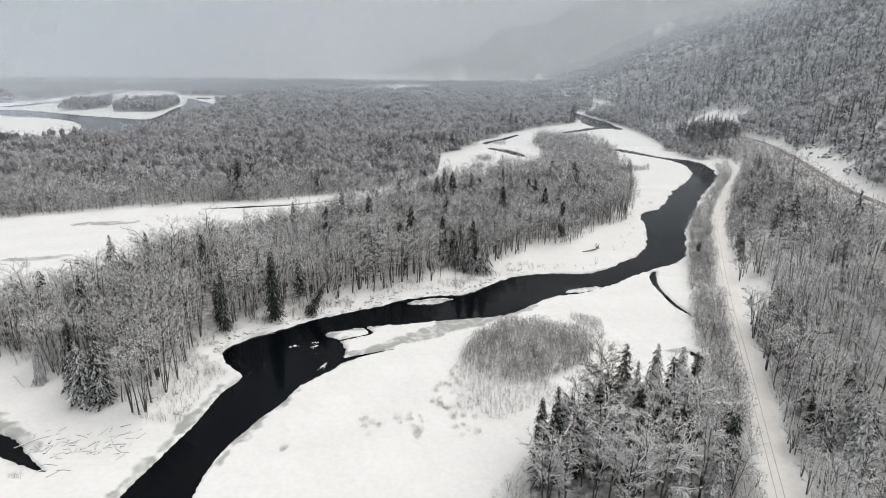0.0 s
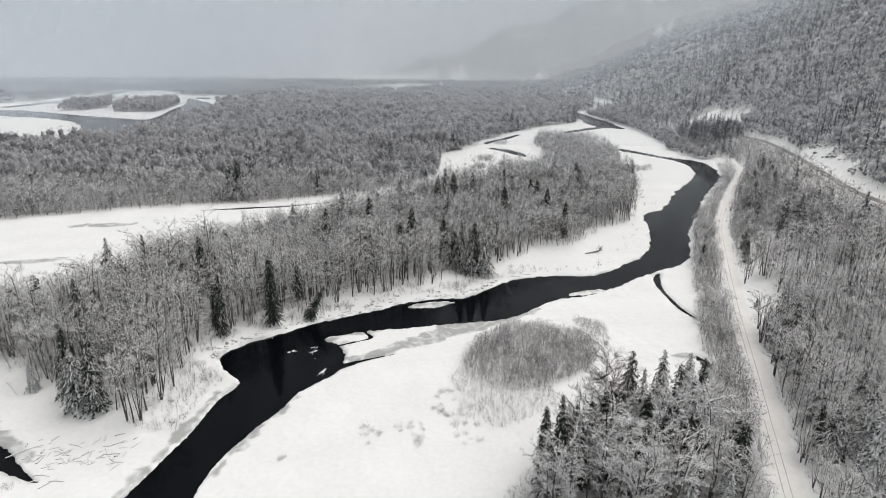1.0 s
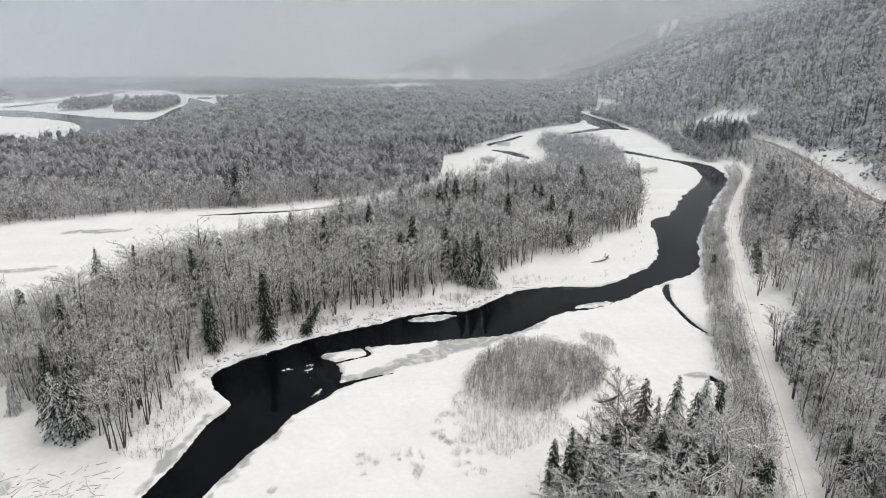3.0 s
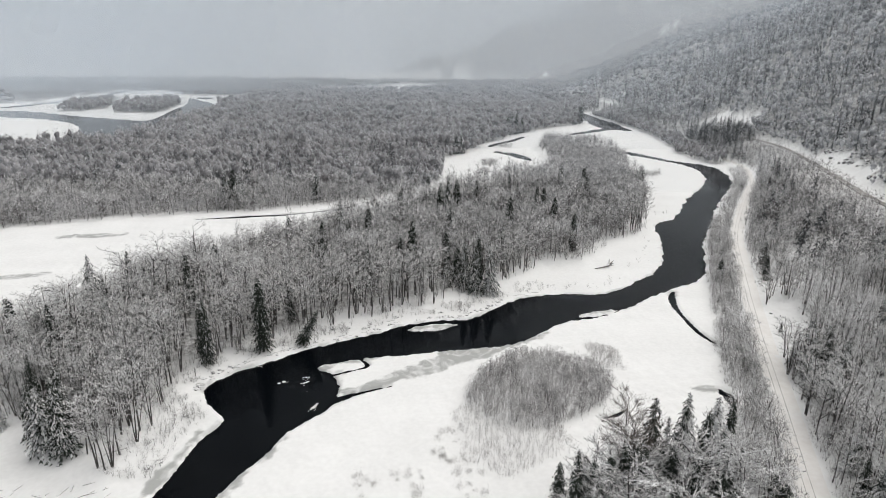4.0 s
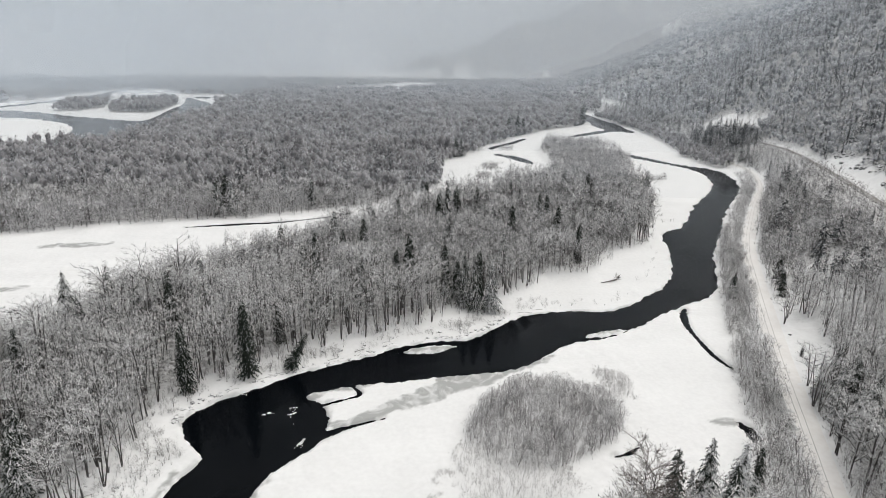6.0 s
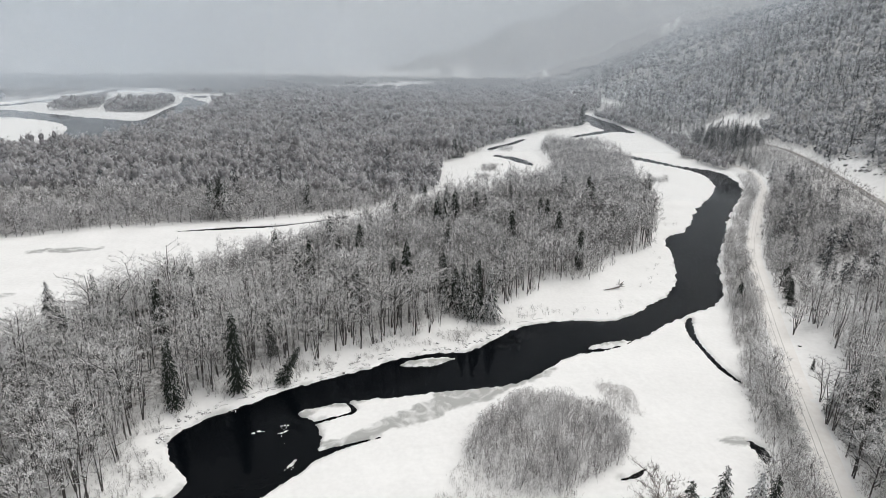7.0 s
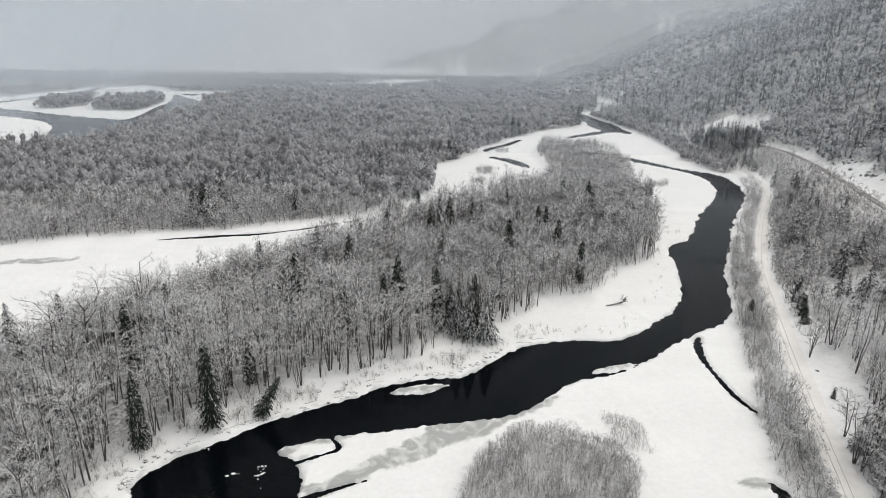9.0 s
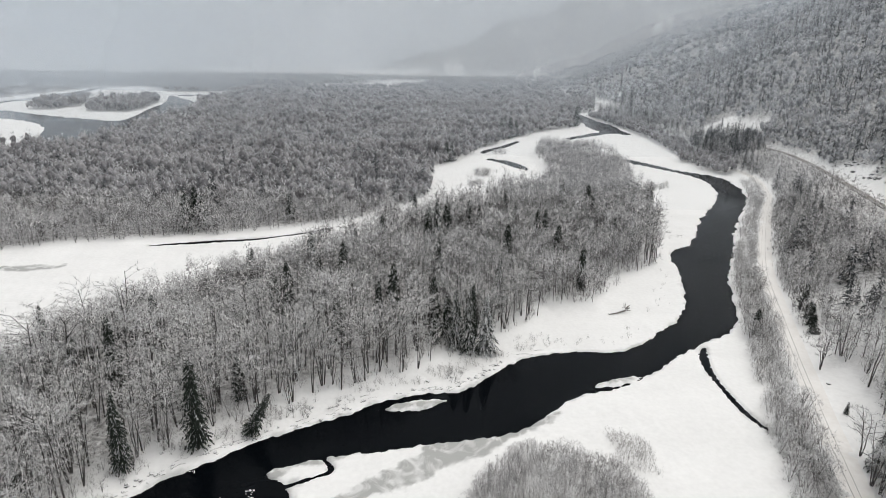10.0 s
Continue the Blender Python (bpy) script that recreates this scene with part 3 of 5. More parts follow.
tagged(new("road", flat_mesh("road", *ribbon(road_fine, 0, 2.1, 0.45, 0.6), [ROAD], smoothed=False)), "narrow slushy brown road along the foot of the hill", "road", kind="structure")


# ---- trees: arrays of vertices, triangles and material slots ----
def tube(path, radii, sides):
    """A tapered branch; its path and radii."""
    path = np.asarray(path, float)
    d = np.gradient(path, axis=0)
    d /= np.linalg.norm(d, axis=1)[:, None] + 1e-9
    ref = np.where(np.abs(d[:, 2:3]) > 0.9, [[1.0, 0, 0]], [[0, 0, 1.0]])
    s = np.cross(d, ref)
    s /= np.linalg.norm(s, axis=1)[:, None] + 1e-9
    t = np.cross(d, s)
    ang = np.arange(sides) * 2 * np.pi / sides
    ring = path[:, None] + np.asarray(radii)[:, None, None] * (np.cos(ang)[None, :, None] * s[:, None] + np.sin(ang)[None, :, None] * t[:, None])
    v = ring.reshape(-1, 3)
    f = []
    for i in range(len(path) - 1):
        for k in range(sides):
            a, b = i * sides + k, i * sides + (k + 1) % sides
            f += [(a, b, b + sides), (a, b + sides, a + sides)]
    return v, np.array(f)


def joined(pieces):
    """Pieces of (verts, faces, slot) as one."""
    vs, fs, ms, n = [], [], [], 0
    for v, f, m in pieces:
        vs.append(v)
        fs.append(f + n)
        ms.append(np.broadcast_to(np.asarray(m), (len(f),)))
        n += len(v)
    return np.concatenate(vs), np.concatenate(fs), np.concatenate(ms)


def blades(rng, base, way, length, width, flat=0.55):
    """Thin twigs: one slim triangle each, mostly lying flat as snow does."""
    side = np.cross(way, [0, 0, 1.0]) + rng.normal(size=way.shape) * flat
    side -= way * (side * way).sum(1)[:, None]
    side /= np.linalg.norm(side, axis=1)[:, None] + 1e-9
    v = np.stack([base - side * width[:, None] / 2, base + side * width[:, None] / 2, base + way * length[:, None]], 1).reshape(-1, 3)
    return v, np.arange(len(v)).reshape(-1, 3)


def bare_tree(rng, tall, spread, limbs, twigs, width, snowy=0.3, low=0.45, sides=5, forks=1, twig_len=1.8, segs=4, tubes=True, limb=1.0, subs=0, stem=0.9, laden=0.0, loose=0.10):
    """A leafless tree, sizes in metres: trunk part and crown part. The crown is a wide rounded head of arching limbs and slim twigs."""
    hs = np.linspace(0, 1, segs + 1)
    lean = rng.normal(size=2) * 0.045 * tall
    bend = rng.normal(size=(segs + 1, 2)) * 0.010 * tall
    path = np.column_stack([lean[0] * hs ** 1.5 + bend[:, 0] * hs, lean[1] * hs ** 1.5 + bend[:, 1] * hs, hs * tall * stem])
    rad = 0.0112 * stem * tall * (1 - 0.85 * hs) + 0.015
    trunks = [(*tube(path, rad, sides), 0)]
    stems = [path]
    for _ in range(forks - 1):
        a, k = rng.uniform(0, 6.28), rng.uniform(0.75, 0.97)
        off = np.array([np.cos(a), np.sin(a), 0]) * spread * rng.uniform(0.25, 0.6)
        stems.append(path * k + off * (0.1 + hs[:, None]))
        trunks.append((*tube(stems[-1], rad * 0.8, sides), 0))
    crown, bases, ways, lens, wid = [], [], [], [], []
    each = max(1, int(twigs / limbs))
    for i in range(limbs):
        trunk_line = stems[i % len(stems)]
        g = (i + rng.uniform()) / limbs
        f = low + (0.98 - low) * g
        top = max(0.0, f * 0.9 / stem - 1.0) * stem * tall
        p0 = np.array([np.interp(f * 0.9 / stem, hs, trunk_line[:, k]) for k in range(3)]) + [0, 0, top]
        a = i * 2.4 + rng.uniform(-0.6, 0.6)
        reach = spread * (0.45 + 0.85 * math.sin(math.pi * (0.22 + 0.6 * g))) * rng.uniform(0.65, 1.15)
        rise = reach * rng.uniform(0.35, 1.0)
        q1 = p0 + np.array([math.cos(a) * reach * 0.5, math.sin(a) * reach * 0.5, rise * 0.75])
        q2 = p0 + np.array([math.cos(a + 0.25) * reach, math.sin(a + 0.25) * reach, rise])
        if tubes:
            r0 = 0.0045 * tall * limb * (1.35 - f)
            crown.append((*tube([p0, q1, q2], [r0 + 0.03, r0 * 0.7 + 0.03, 0.03], 3), int(rng.uniform() < laden)))
        t = rng.uniform(0.05, 1.0, each) ** 0.75
        ends = []
        for k in range(subs):
            g0 = 0.25 + 0.65 * (k + rng.uniform()) / subs
            s0 = p0 + (q1 - p0) * g0 * 2 if g0 < 0.5 else q1 + (q2 - q1) * (g0 * 2 - 1)
            b = a + rng.choice([-1, 1]) * rng.uniform(0.5, 1.2)
            run = reach * rng.uniform(0.3, 0.55)
            s1 = s0 + np.array([math.cos(b) * run * 0.5, math.sin(b) * run * 0.5, run * rng.uniform(0.2, 0.5)])
            s2 = s1 + np.array([math.cos(b) * run * 0.5, math.sin(b) * run * 0.5, run * rng.uniform(-0.2, 0.35)])
            crown.append((*tube([s0, s2 * 0.6 + s1 * 0.4], [r0 * 0.5 + 0.035, 0.025], 3), int(rng.uniform() < laden)))
            ends.append((s0, s1, s2))
        on = np.where(t[:, None] < 0.5, p0 + (q1 - p0) * (t * 2)[:, None], q1 + (q2 - q1) * (t * 2 - 1)[:, None])
        for k, (s0, s1, s2) in enumerate(ends):
            own = slice(k + 1, None, subs + 1)
            tt = t[own][:, None]
            on[own] = np.where(tt < 0.5, s0 + (s1 - s0) * tt * 2, s1 + (s2 - s1) * (tt * 2 - 1))
        big = rng.uniform(size=each) < 0.2
        bases.append(on + rng.normal(size=(each, 3)) * loose * spread * ~big[:, None])
        w = (q2 - p0) / np.linalg.norm(q2 - p0) * 0.8 + rng.normal(size=(each, 3)) * [0.7, 0.7, 0.5] + np.array([0, 0, 0.2])
        ways.append(w / np.linalg.norm(w, axis=1)[:, None])
        lens.append(np.where(big, 1.35, 1.0) * rng.uniform(0.5, 1.1, each) * twig_len)
        wid.append(np.where(big, 1.35, 0.9) * rng.uniform(0.7, 1.3, each) * width)
    b, w = np.concatenate(bases), np.concatenate(ways)
    v, f = blades(rng, b, w, np.concatenate(lens), np.concatenate(wid))
    crown.append((v, f, (rng.uniform(size=len(f)) < snowy).astype(int)))
    return joined(trunks), joined(crown)


def broom_tree(rng, tall, spread, n, twig_len, width, snowy=0.2, core=0.5, lobes=2, low=0.3):
    """A leafless tree seen from afar: thin trunk, limbs that part into a few brooms of upswept twigs, and inside each a
    core of dense twigs, darkened to paint the crown's inner shade.
    """
    pieces = []
    trunk = (*tube([(0, 0, 0), (rng.normal() * 0.3, rng.normal() * 0.3, tall * 0.66)], [0.006 * tall + 0.02, 0.04], 3), 0)
    turn, bases, ways, lens, frost = rng.uniform(0, 6.28), [], [], [], []
    for k in range(lobes):
        a = turn + 6.28 * k / lobes + rng.uniform(-0.5, 0.5)
        off = spread * (rng.uniform(0.25, 0.5) if lobes > 1 else 0.0)
        r = spread * (rng.uniform(0.55, 0.8) if lobes > 1 else 0.9)
        top = tall * rng.uniform(0.8, 1.02)
        foot = np.array([math.cos(a) * off, math.sin(a) * off, top - tall * (0.95 - low)])
        rise = top - foot[2]
        # the core hides the ground; its dark tone paints shade inside the crown
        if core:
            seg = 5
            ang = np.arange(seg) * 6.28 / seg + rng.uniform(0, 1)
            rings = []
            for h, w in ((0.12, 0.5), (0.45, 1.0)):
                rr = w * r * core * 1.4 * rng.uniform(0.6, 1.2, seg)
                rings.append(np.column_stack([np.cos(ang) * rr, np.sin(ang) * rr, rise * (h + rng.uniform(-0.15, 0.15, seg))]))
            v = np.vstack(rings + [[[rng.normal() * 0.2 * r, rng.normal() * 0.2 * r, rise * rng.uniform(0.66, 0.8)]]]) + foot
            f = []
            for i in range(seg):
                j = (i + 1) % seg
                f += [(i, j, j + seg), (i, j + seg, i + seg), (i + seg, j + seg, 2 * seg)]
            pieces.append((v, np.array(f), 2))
        m = n // lobes
        d = rng.normal(size=(m, 3)) + [0, 0, 0.45]
        d /= np.linalg.norm(d, axis=1)[:, None]
        u = rng.uniform(0.4 if core == 0 else 0.6, 1.0, m) ** 0.7
        out = (d * [r, r, rise * 0.52] + [0, 0, rise * 0.48]) * u[:, None]
        # snow favours outer, upper twigs; inner ones stay dark as painted shade
        frost.append(snowy * np.clip((u - 0.5) / 0.35, 0.1, 1) * np.clip(0.35 + 1.1 * d[:, 2], 0.1, 1.4))
        way = out / [r, r, rise] * [1.0, 1.0, 0.8] + rng.normal(size=(m, 3)) * 0.3
        way /= np.linalg.norm(way, axis=1)[:, None]
        ln = twig_len * rng.uniform(0.6, 1.3, m)
        bases.append(foot + out - way * ln[:, None] * 0.8)
        ways.append(way)
        lens.append(ln)
    base, way, ln = np.concatenate(bases), np.concatenate(ways), np.concatenate(lens)
    m = len(ln)
    tv, tf = blades(rng, base, way, ln, width * rng.uniform(0.7, 1.3, m))
    if core:
        # farthest trees: widest near the tip, where side twigs crowd
        tv = tv.reshape(-1, 3, 3)
        tv = np.stack([tv[:, 2] + tv[:, 0] - base, tv[:, 2] + tv[:, 1] - base, base], 1).reshape(-1, 3)
        tf = tf[:, ::-1]
    pieces.append((tv, tf, (rng.uniform(size=m) < np.concatenate(frost)).astype(int)))
    return trunk, joined(pieces)


def fuzzy_bush(rng, tall, spread, n, width=0.085):
    """A bushy shrub: a few thin stems and a rounded haze of fine upright twigs."""
    stems = []
    for _ in range(4):
        a, k = rng.uniform(0, 6.28), rng.uniform(0.2, 0.7) * spread
        stems.append((*tube([(0, 0, 0), (math.cos(a) * k, math.sin(a) * k, tall * 0.75)], [0.05, 0.02], 3), 0))
    a, h = rng.uniform(0, 6.28, n), rng.uniform(0.12, 1.0, n) ** 0.8
    r = spread * np.sqrt(np.clip(1 - (2.0 * h - 0.9) ** 2 * 0.8, 0.02, 1)) * rng.uniform(0.25, 1.0, n) ** 0.6
    base = np.column_stack([np.cos(a) * r, np.sin(a) * r, tall * 0.85 * h])
    way = np.column_stack([np.cos(a) * 0.5, np.sin(a) * 0.5, np.full(n, 0.45)]) + rng.normal(size=(n, 3)) * 0.55
    way /= np.linalg.norm(way, axis=1)[:, None]
    v, f = blades(rng, base, way, rng.uniform(0.4, 1.0, n), width * rng.uniform(0.7, 1.5, n), flat=0.9)
    return joined(stems), joined([(v, f, (rng.uniform(size=n) < 0.12 + 0.28 * h).astype(int))])


def far_fir(rng, tall, spread, n, width, snowy):
    """A distant fir: a slim trunk and a cone of drooping sprays."""
    trunk = (*tube([(0, 0, 0), (0, 0, tall * 0.9)], [0.2, 0.03], 3), 0)
    f = rng.uniform(0.08, 0.97, n) ** 1.1
    a = rng.uniform(0, 6.28, n)
    way = np.column_stack([np.cos(a), np.sin(a), rng.uniform(-0.75, -0.3, n)])
    way /= np.linalg.norm(way, axis=1)[:, None]
    length = spread * (1 - f) ** 0.8 * rng.uniform(0.75, 1.15, n) + 0.7
    tip = np.column_stack([np.zeros(n), np.zeros(n), f * tall + 0.04 * tall])
    v, fc = blades(rng, tip, way, length, width * (0.5 + 0.7 * (1 - f)), flat=0.25)
    return trunk, (v[:, :], fc[:, ::-1], (rng.uniform(size=n) < snowy).astype(int))


def conifer(rng, tall, spread, tiers, arms, snowy, ragged=0.25, taper=0.8, fine=1.0, most=4, sprays=9):
    """A fir: tapered trunk and drooping boughs, each a fringe of hanging needles (slot 0) with snow lying along its back (slot 1)."""
    trunk = (*tube([(0, 0, 0), (0, 0, tall * 0.5), (0, 0, tall * 0.99)], [0.016 * tall, 0.009 * tall, 0.02], 6), 0)
    parts = []
    for i in range(tiers):
        f0 = 0.07 + 0.91 * (i + rng.uniform(0, 0.6)) / tiers
        r = spread * (1 - f0) ** taper * rng.uniform(1 - ragged, 1 + ragged * 0.5) + 0.22
        r *= min(1.0, 0.5 + 3.2 * f0)
        n = max(4, int(round(arms * (0.5 + 0.5 * (1 - f0)))))
        for k in range(n):
            a = 6.28 * (k + rng.uniform(-0.45, 0.45)) / n + i * 1.3
            z0 = min(0.985, f0 + rng.uniform(-0.6, 0.6) / tiers) * tall
            rr = r * rng.uniform(0.6, 1.15)
            out, across = np.array([math.cos(a), math.sin(a), 0]), np.array([-math.sin(a), math.cos(a), 0])
            swing = rng.normal() * 0.15
            drop, lift = rr * rng.uniform(0.35, 0.8), rr * rng.uniform(0.0, 0.15)
            steps = min(most, 4 if rr > 1.9 else 3 if rr > 0.8 else 2)
            t = np.linspace(0.1, 1, steps)
            spine = out * (rr * t)[:, None] + across * (swing * rr * t * t)[:, None] + np.array([0, 0, 1.0]) * (z0 + lift * np.sin(3 * t) - drop * t * t)[:, None]
            # short hanging sprays of needles along both sides
            m = sprays if rr > 1.0 else max(3, sprays // 2)
            u = rng.uniform(0.15, 1.05, m)
            at = np.column_stack([np.interp(u, t, spine[:, c]) for c in range(3)])
            side = np.where(np.arange(m) % 2, 1.0, -1.0)
            way = out * rng.uniform(0.3, 1.0, m)[:, None] + across * (side * rng.uniform(0.3, 1.0, m))[:, None] - np.array([0, 0, 1.0]) * rng.uniform(0.3, 1.1, m)[:, None]
            way /= np.linalg.norm(way, axis=1)[:, None]
            v, f = blades(rng, at + way * -0.12, way, fine * (0.4 + 0.2 * rr) * rng.uniform(0.7, 1.2, m), fine * (0.26 + 0.07 * rr) * rng.uniform(0.7, 1.3, m), flat=0.5)
            parts.append((v, f, (rng.uniform(size=m) < snowy * 0.12 + 0.3 * snowy ** 3).astype(int)))
            if rng.uniform() < snowy:
                sw = (0.3 + 1.7 * snowy ** 2) * fine * (0.06 + 0.03 * rr) * rng.uniform(0.4, 1.3, steps) + 0.03
                first = 0 if rng.uniform() < 0.5 else min(1, steps - 2)
                ridge = spine + [0, 0, 0.1] + across * (rng.normal(size=steps) * 0.06)[:, None]
                v = np.vstack([ridge - across * sw[:, None] - [0, 0, 0.06], ridge + across * sw[:, None] - [0, 0, 0.06]])
                parts.append((v, np.array([c for q in range(first, steps - 1) for c in ((q, q + 1, steps + q + 1), (q, steps + q + 1, steps + q))]), 1))
    return trunk, joined(parts)


def part(name, arrays, mats, parent, label=""):
    ob = new(name, flat_mesh(name, arrays[0], arrays[1], mats, arrays[2] if len(arrays) > 2 and np.ndim(arrays[2]) else None))
    ob.parent = parent
    return tagged(ob, label)


def spread_out(rng, poly, gap, jitter=0.45):
    """Uneven places in an outline, about gap metres apart."""
    p = np.array(poly)
    lo, hi = p.min(0), p.max(0)
    gx, gy = np.meshgrid(np.arange(lo[0], hi[0], gap), np.arange(lo[1], hi[1], gap))
    x = (gx + rng.uniform(-jitter, jitter, gx.shape) * gap * 1.3).ravel()
    y = (gy + rng.uniform(-jitter, jitter, gy.shape) * gap * 1.3).ravel()
    ok = within(x, y, poly)
    return x[ok], y[ok]


def planted(rng, kinds, x, y, z, size, sink=0.2, high=1.0):
    """All the trees of a wood as one set of arrays; kinds are whole trees."""
    pick = rng.randint(0, len(kinds), len(x))
    vs, fs, ms, n = [], [], [], 0
    turn = rng.uniform(0, 6.28, len(x))
    grow = size * np.where(rng.uniform(size=len(x)) < 0.22, rng.uniform(0.42, 0.7, len(x)), rng.uniform(0.78, 1.18, len(x))) * (1 + 0.26 * waves(x, y, 34, 51) + 0.16 * waves(x, y, 90, 52) + 0.14 * waves(x, y, 15, 53))
    wide = grow * rng.uniform(0.85, 1.3, len(x))
    for k, (v, f, m) in enumerate(kinds):
        i = np.nonzero(pick == k)[0]
        if not len(i):
            continue
        c, s = np.cos(turn[i])[:, None], np.sin(turn[i])[:, None]
        g, h = grow[i][:, None], wide[i][:, None]
        vx = (v[None, :, 0] * c - v[None, :, 1] * s) * h + x[i][:, None]
        vy = (v[None, :, 0] * s + v[None, :, 1] * c) * h + y[i][:, None]
        vz = v[None, :, 2] * g * high + (z[i] - sink)[:, None]
        vs.append(np.stack([vx, vy, vz], -1).reshape(-1, 3))
        fs.append((f[None] + (np.arange(len(i)) * len(v))[:, None, None] + n).reshape(-1, 3))
        ms.append(np.tile(m, len(i)))
        n += len(i) * len(v)
    return np.concatenate(vs), np.concatenate(fs), np.concatenate(ms)


def whole(tree, shift=1):
    """Trunk and crown in one; the crown's slots follow the trunk's."""
    (tv, tf, _), (cv, cf, cm) = tree
    return joined([(tv, tf, 0), (cv, cf, np.asarray(cm) + shift)])


def wood(name, label, rng, kinds, x, y, size, mats, high=1.0):
    if not len(x):
        return
    v, f, m = planted(rng, kinds, x, y, land(x, y), size, high=high)
    tagged(new(name, flat_mesh(name, v, f, mats, m)), label, "forest", kind="stuff")


rng = np.random.RandomState(5)
NEAR = [bare_tree(rng, rng.uniform(16, 21), rng.uniform(2.8, 4.2), 16, 480, 0.08, snowy=0.38, low=rng.uniform(0.32, 0.52), forks=rng.choice([1, 1, 2, 3, 4]), twig_len=1.0, limb=0.9, subs=2, laden=0.2, loose=0.045) for _ in range(12)]
LIGHT = [broom_tree(rng, rng.uniform(14, 20), rng.uniform(3.2, 4.8), 240, 1.4, 0.145, snowy=0.75, core=0, lobes=rng.choice([3, 4, 5]), low=rng.uniform(0.15, 0.4)) for _ in range(9)]
MID = [broom_tree(rng, rng.uniform(13, 19), rng.uniform(3.4, 5.0), 122, 2.0, 0.22, snowy=0.75, core=0, lobes=rng.choice([3, 4, 5]), low=rng.uniform(0.1, 0.35)) for _ in range(9)]
FAR = [broom_tree(rng, rng.uniform(13, 18), rng.uniform(4.0, 5.4), 31, 2.3, 0.5, snowy=0.1, core=0.5, lobes=rng.choice([1, 2, 2])) for _ in range(10)]
SCRUB = [bare_tree(rng, rng.uniform(4.2, 6.8), rng.uniform(1.8, 2.6), 11, 125, 0.075, snowy=0.28, low=0.15, sides=3, forks=3, twig_len=1.15, segs=1, tubes=False) for _ in range(7)]
SPREADING = [bare_tree(rng, rng.uniform(15, 20), rng.uniform(2.9, 4.0), 20, 500, 0.1, snowy=0.66, limb=1.1, subs=3, low=rng.uniform(0.2, 0.34), twig_len=0.8, forks=rng.choice([1, 2, 3]), laden=0.25, loose=0.06) for _ in range(7)]
GROVE_KINDS = [bare_tree(rng, rng.uniform(15, 20), rng.uniform(3.0, 4.2), 24, 1300, 0.095, snowy=0.72, limb=1.3, subs=4, low=rng.uniform(0.22, 0.36), twig_len=0.6, forks=rng.choice([1, 2, 2, 3]), laden=0.4, loose=0.035) for _ in range(7)]
BUSH = [bare_tree(rng, rng.uniform(5, 8), rng.uniform(1.9, 2.8), 9, 64, 0.2, snowy=0.12, low=0.06, sides=3, forks=2, twig_len=1.7, segs=1, tubes=False) for _ in range(6)]
FUZZ = [fuzzy_bush(rng, rng.uniform(4.6, 7.2), rng.uniform(1.9, 2.8), 185, 0.085) for _ in range(7)]
FIR = [conifer(rng, rng.uniform(18, 22), w, n, a, s, taper=t, fine=1.15, sprays=6) for s, w, t, n, a in ((0.2, 3.0, 0.45, 34, 15), (0.34, 3.0, 0.5, 33, 15), (0.6, 3.7, 0.65, 30, 14), (0.8, 4.1, 0.68, 27, 13), (0.97, 3.9, 0.62, 27, 13))]
FIR_FINE = [conifer(rng, rng.uniform(18, 22), w, n, a, s, taper=t, fine=0.76, sprays=11) for s, w, t, n, a in ((0.16, 3.0, 0.55, 42, 16), (0.3, 3.1, 0.62, 42, 16), (0.6, 3.8, 0.8, 38, 15), (0.8, 4.2, 0.82, 35, 14), (0.97, 4.2, 0.8, 35, 14))]
FIR_MID = [conifer(rng, rng.uniform(16, 22), rng.uniform(3.0, 3.8), 13, 7, s, fine=1.7, most=2, sprays=4) for s in (0.2, 0.4, 0.6, 0.75)]
FIR_FAR = [far_fir(rng, rng.uniform(15, 23), rng.uniform(2.6, 3.4), 36, 1.0, s) for s in (0.03, 0.10, 0.2, 0.4)]
WOODS, FIRS = [BARK, TWIG, RIME], [BARK, NEEDLE, LADEN]
FAR_WOODS, HILL_WOODS, MID_WOODS = [BARK, TIPS, DUST, SHADED_CORE], [BARK, HILL_TIPS, DUST, HILL_SHADED_CORE], [BARK, BRUSH_TIPS, RIME]
near_kinds, mid_kinds, far_kinds, scrub_kinds = [whole(t) for t in NEAR], [whole(t) for t in MID], [whole(t) for t in FAR], [whole(t) for t in SCRUB]
willow_kinds = [whole(fuzzy_bush(rng, rng.uniform(5.0, 7.0), rng.uniform(1.8, 2.6), 330, 0.05)) for _ in range(5)]
light_kinds, bush_kinds, fuzz_kinds = [whole(t) for t in LIGHT], [whole(t) for t in BUSH], [whole(t) for t in FUZZ]
spreading_kinds = [whole(t) for t in SPREADING]
fir_mid, fir_far = [whole(t) for t in FIR_MID], [whole(t) for t in FIR_FAR]


def thing_tree(name, tree, mats, label, category, group):
    """One tree as a thing with trunk and crown, to be copied."""
    base = new(name)
    tagged(base, label, category, group)
    part("trunk", (tree[0][0], tree[0][1]), [mats[0]], base)
    v, f, m = tree[1]
    for name, slot, label in (("crown", 0, ""), ("snow", 1, "snow lying on the branches")):
        own = f[np.asarray(m) == slot]
        ids, flat = np.unique(own, return_inverse=True)
        piece = part(name, (v[ids], flat.reshape(-1, 3)), [mats[1 + slot]], base if slot == 0 else crown, label)
        crown = piece if slot == 0 else crown
    tagged(piece, kind="stuff")
    return base


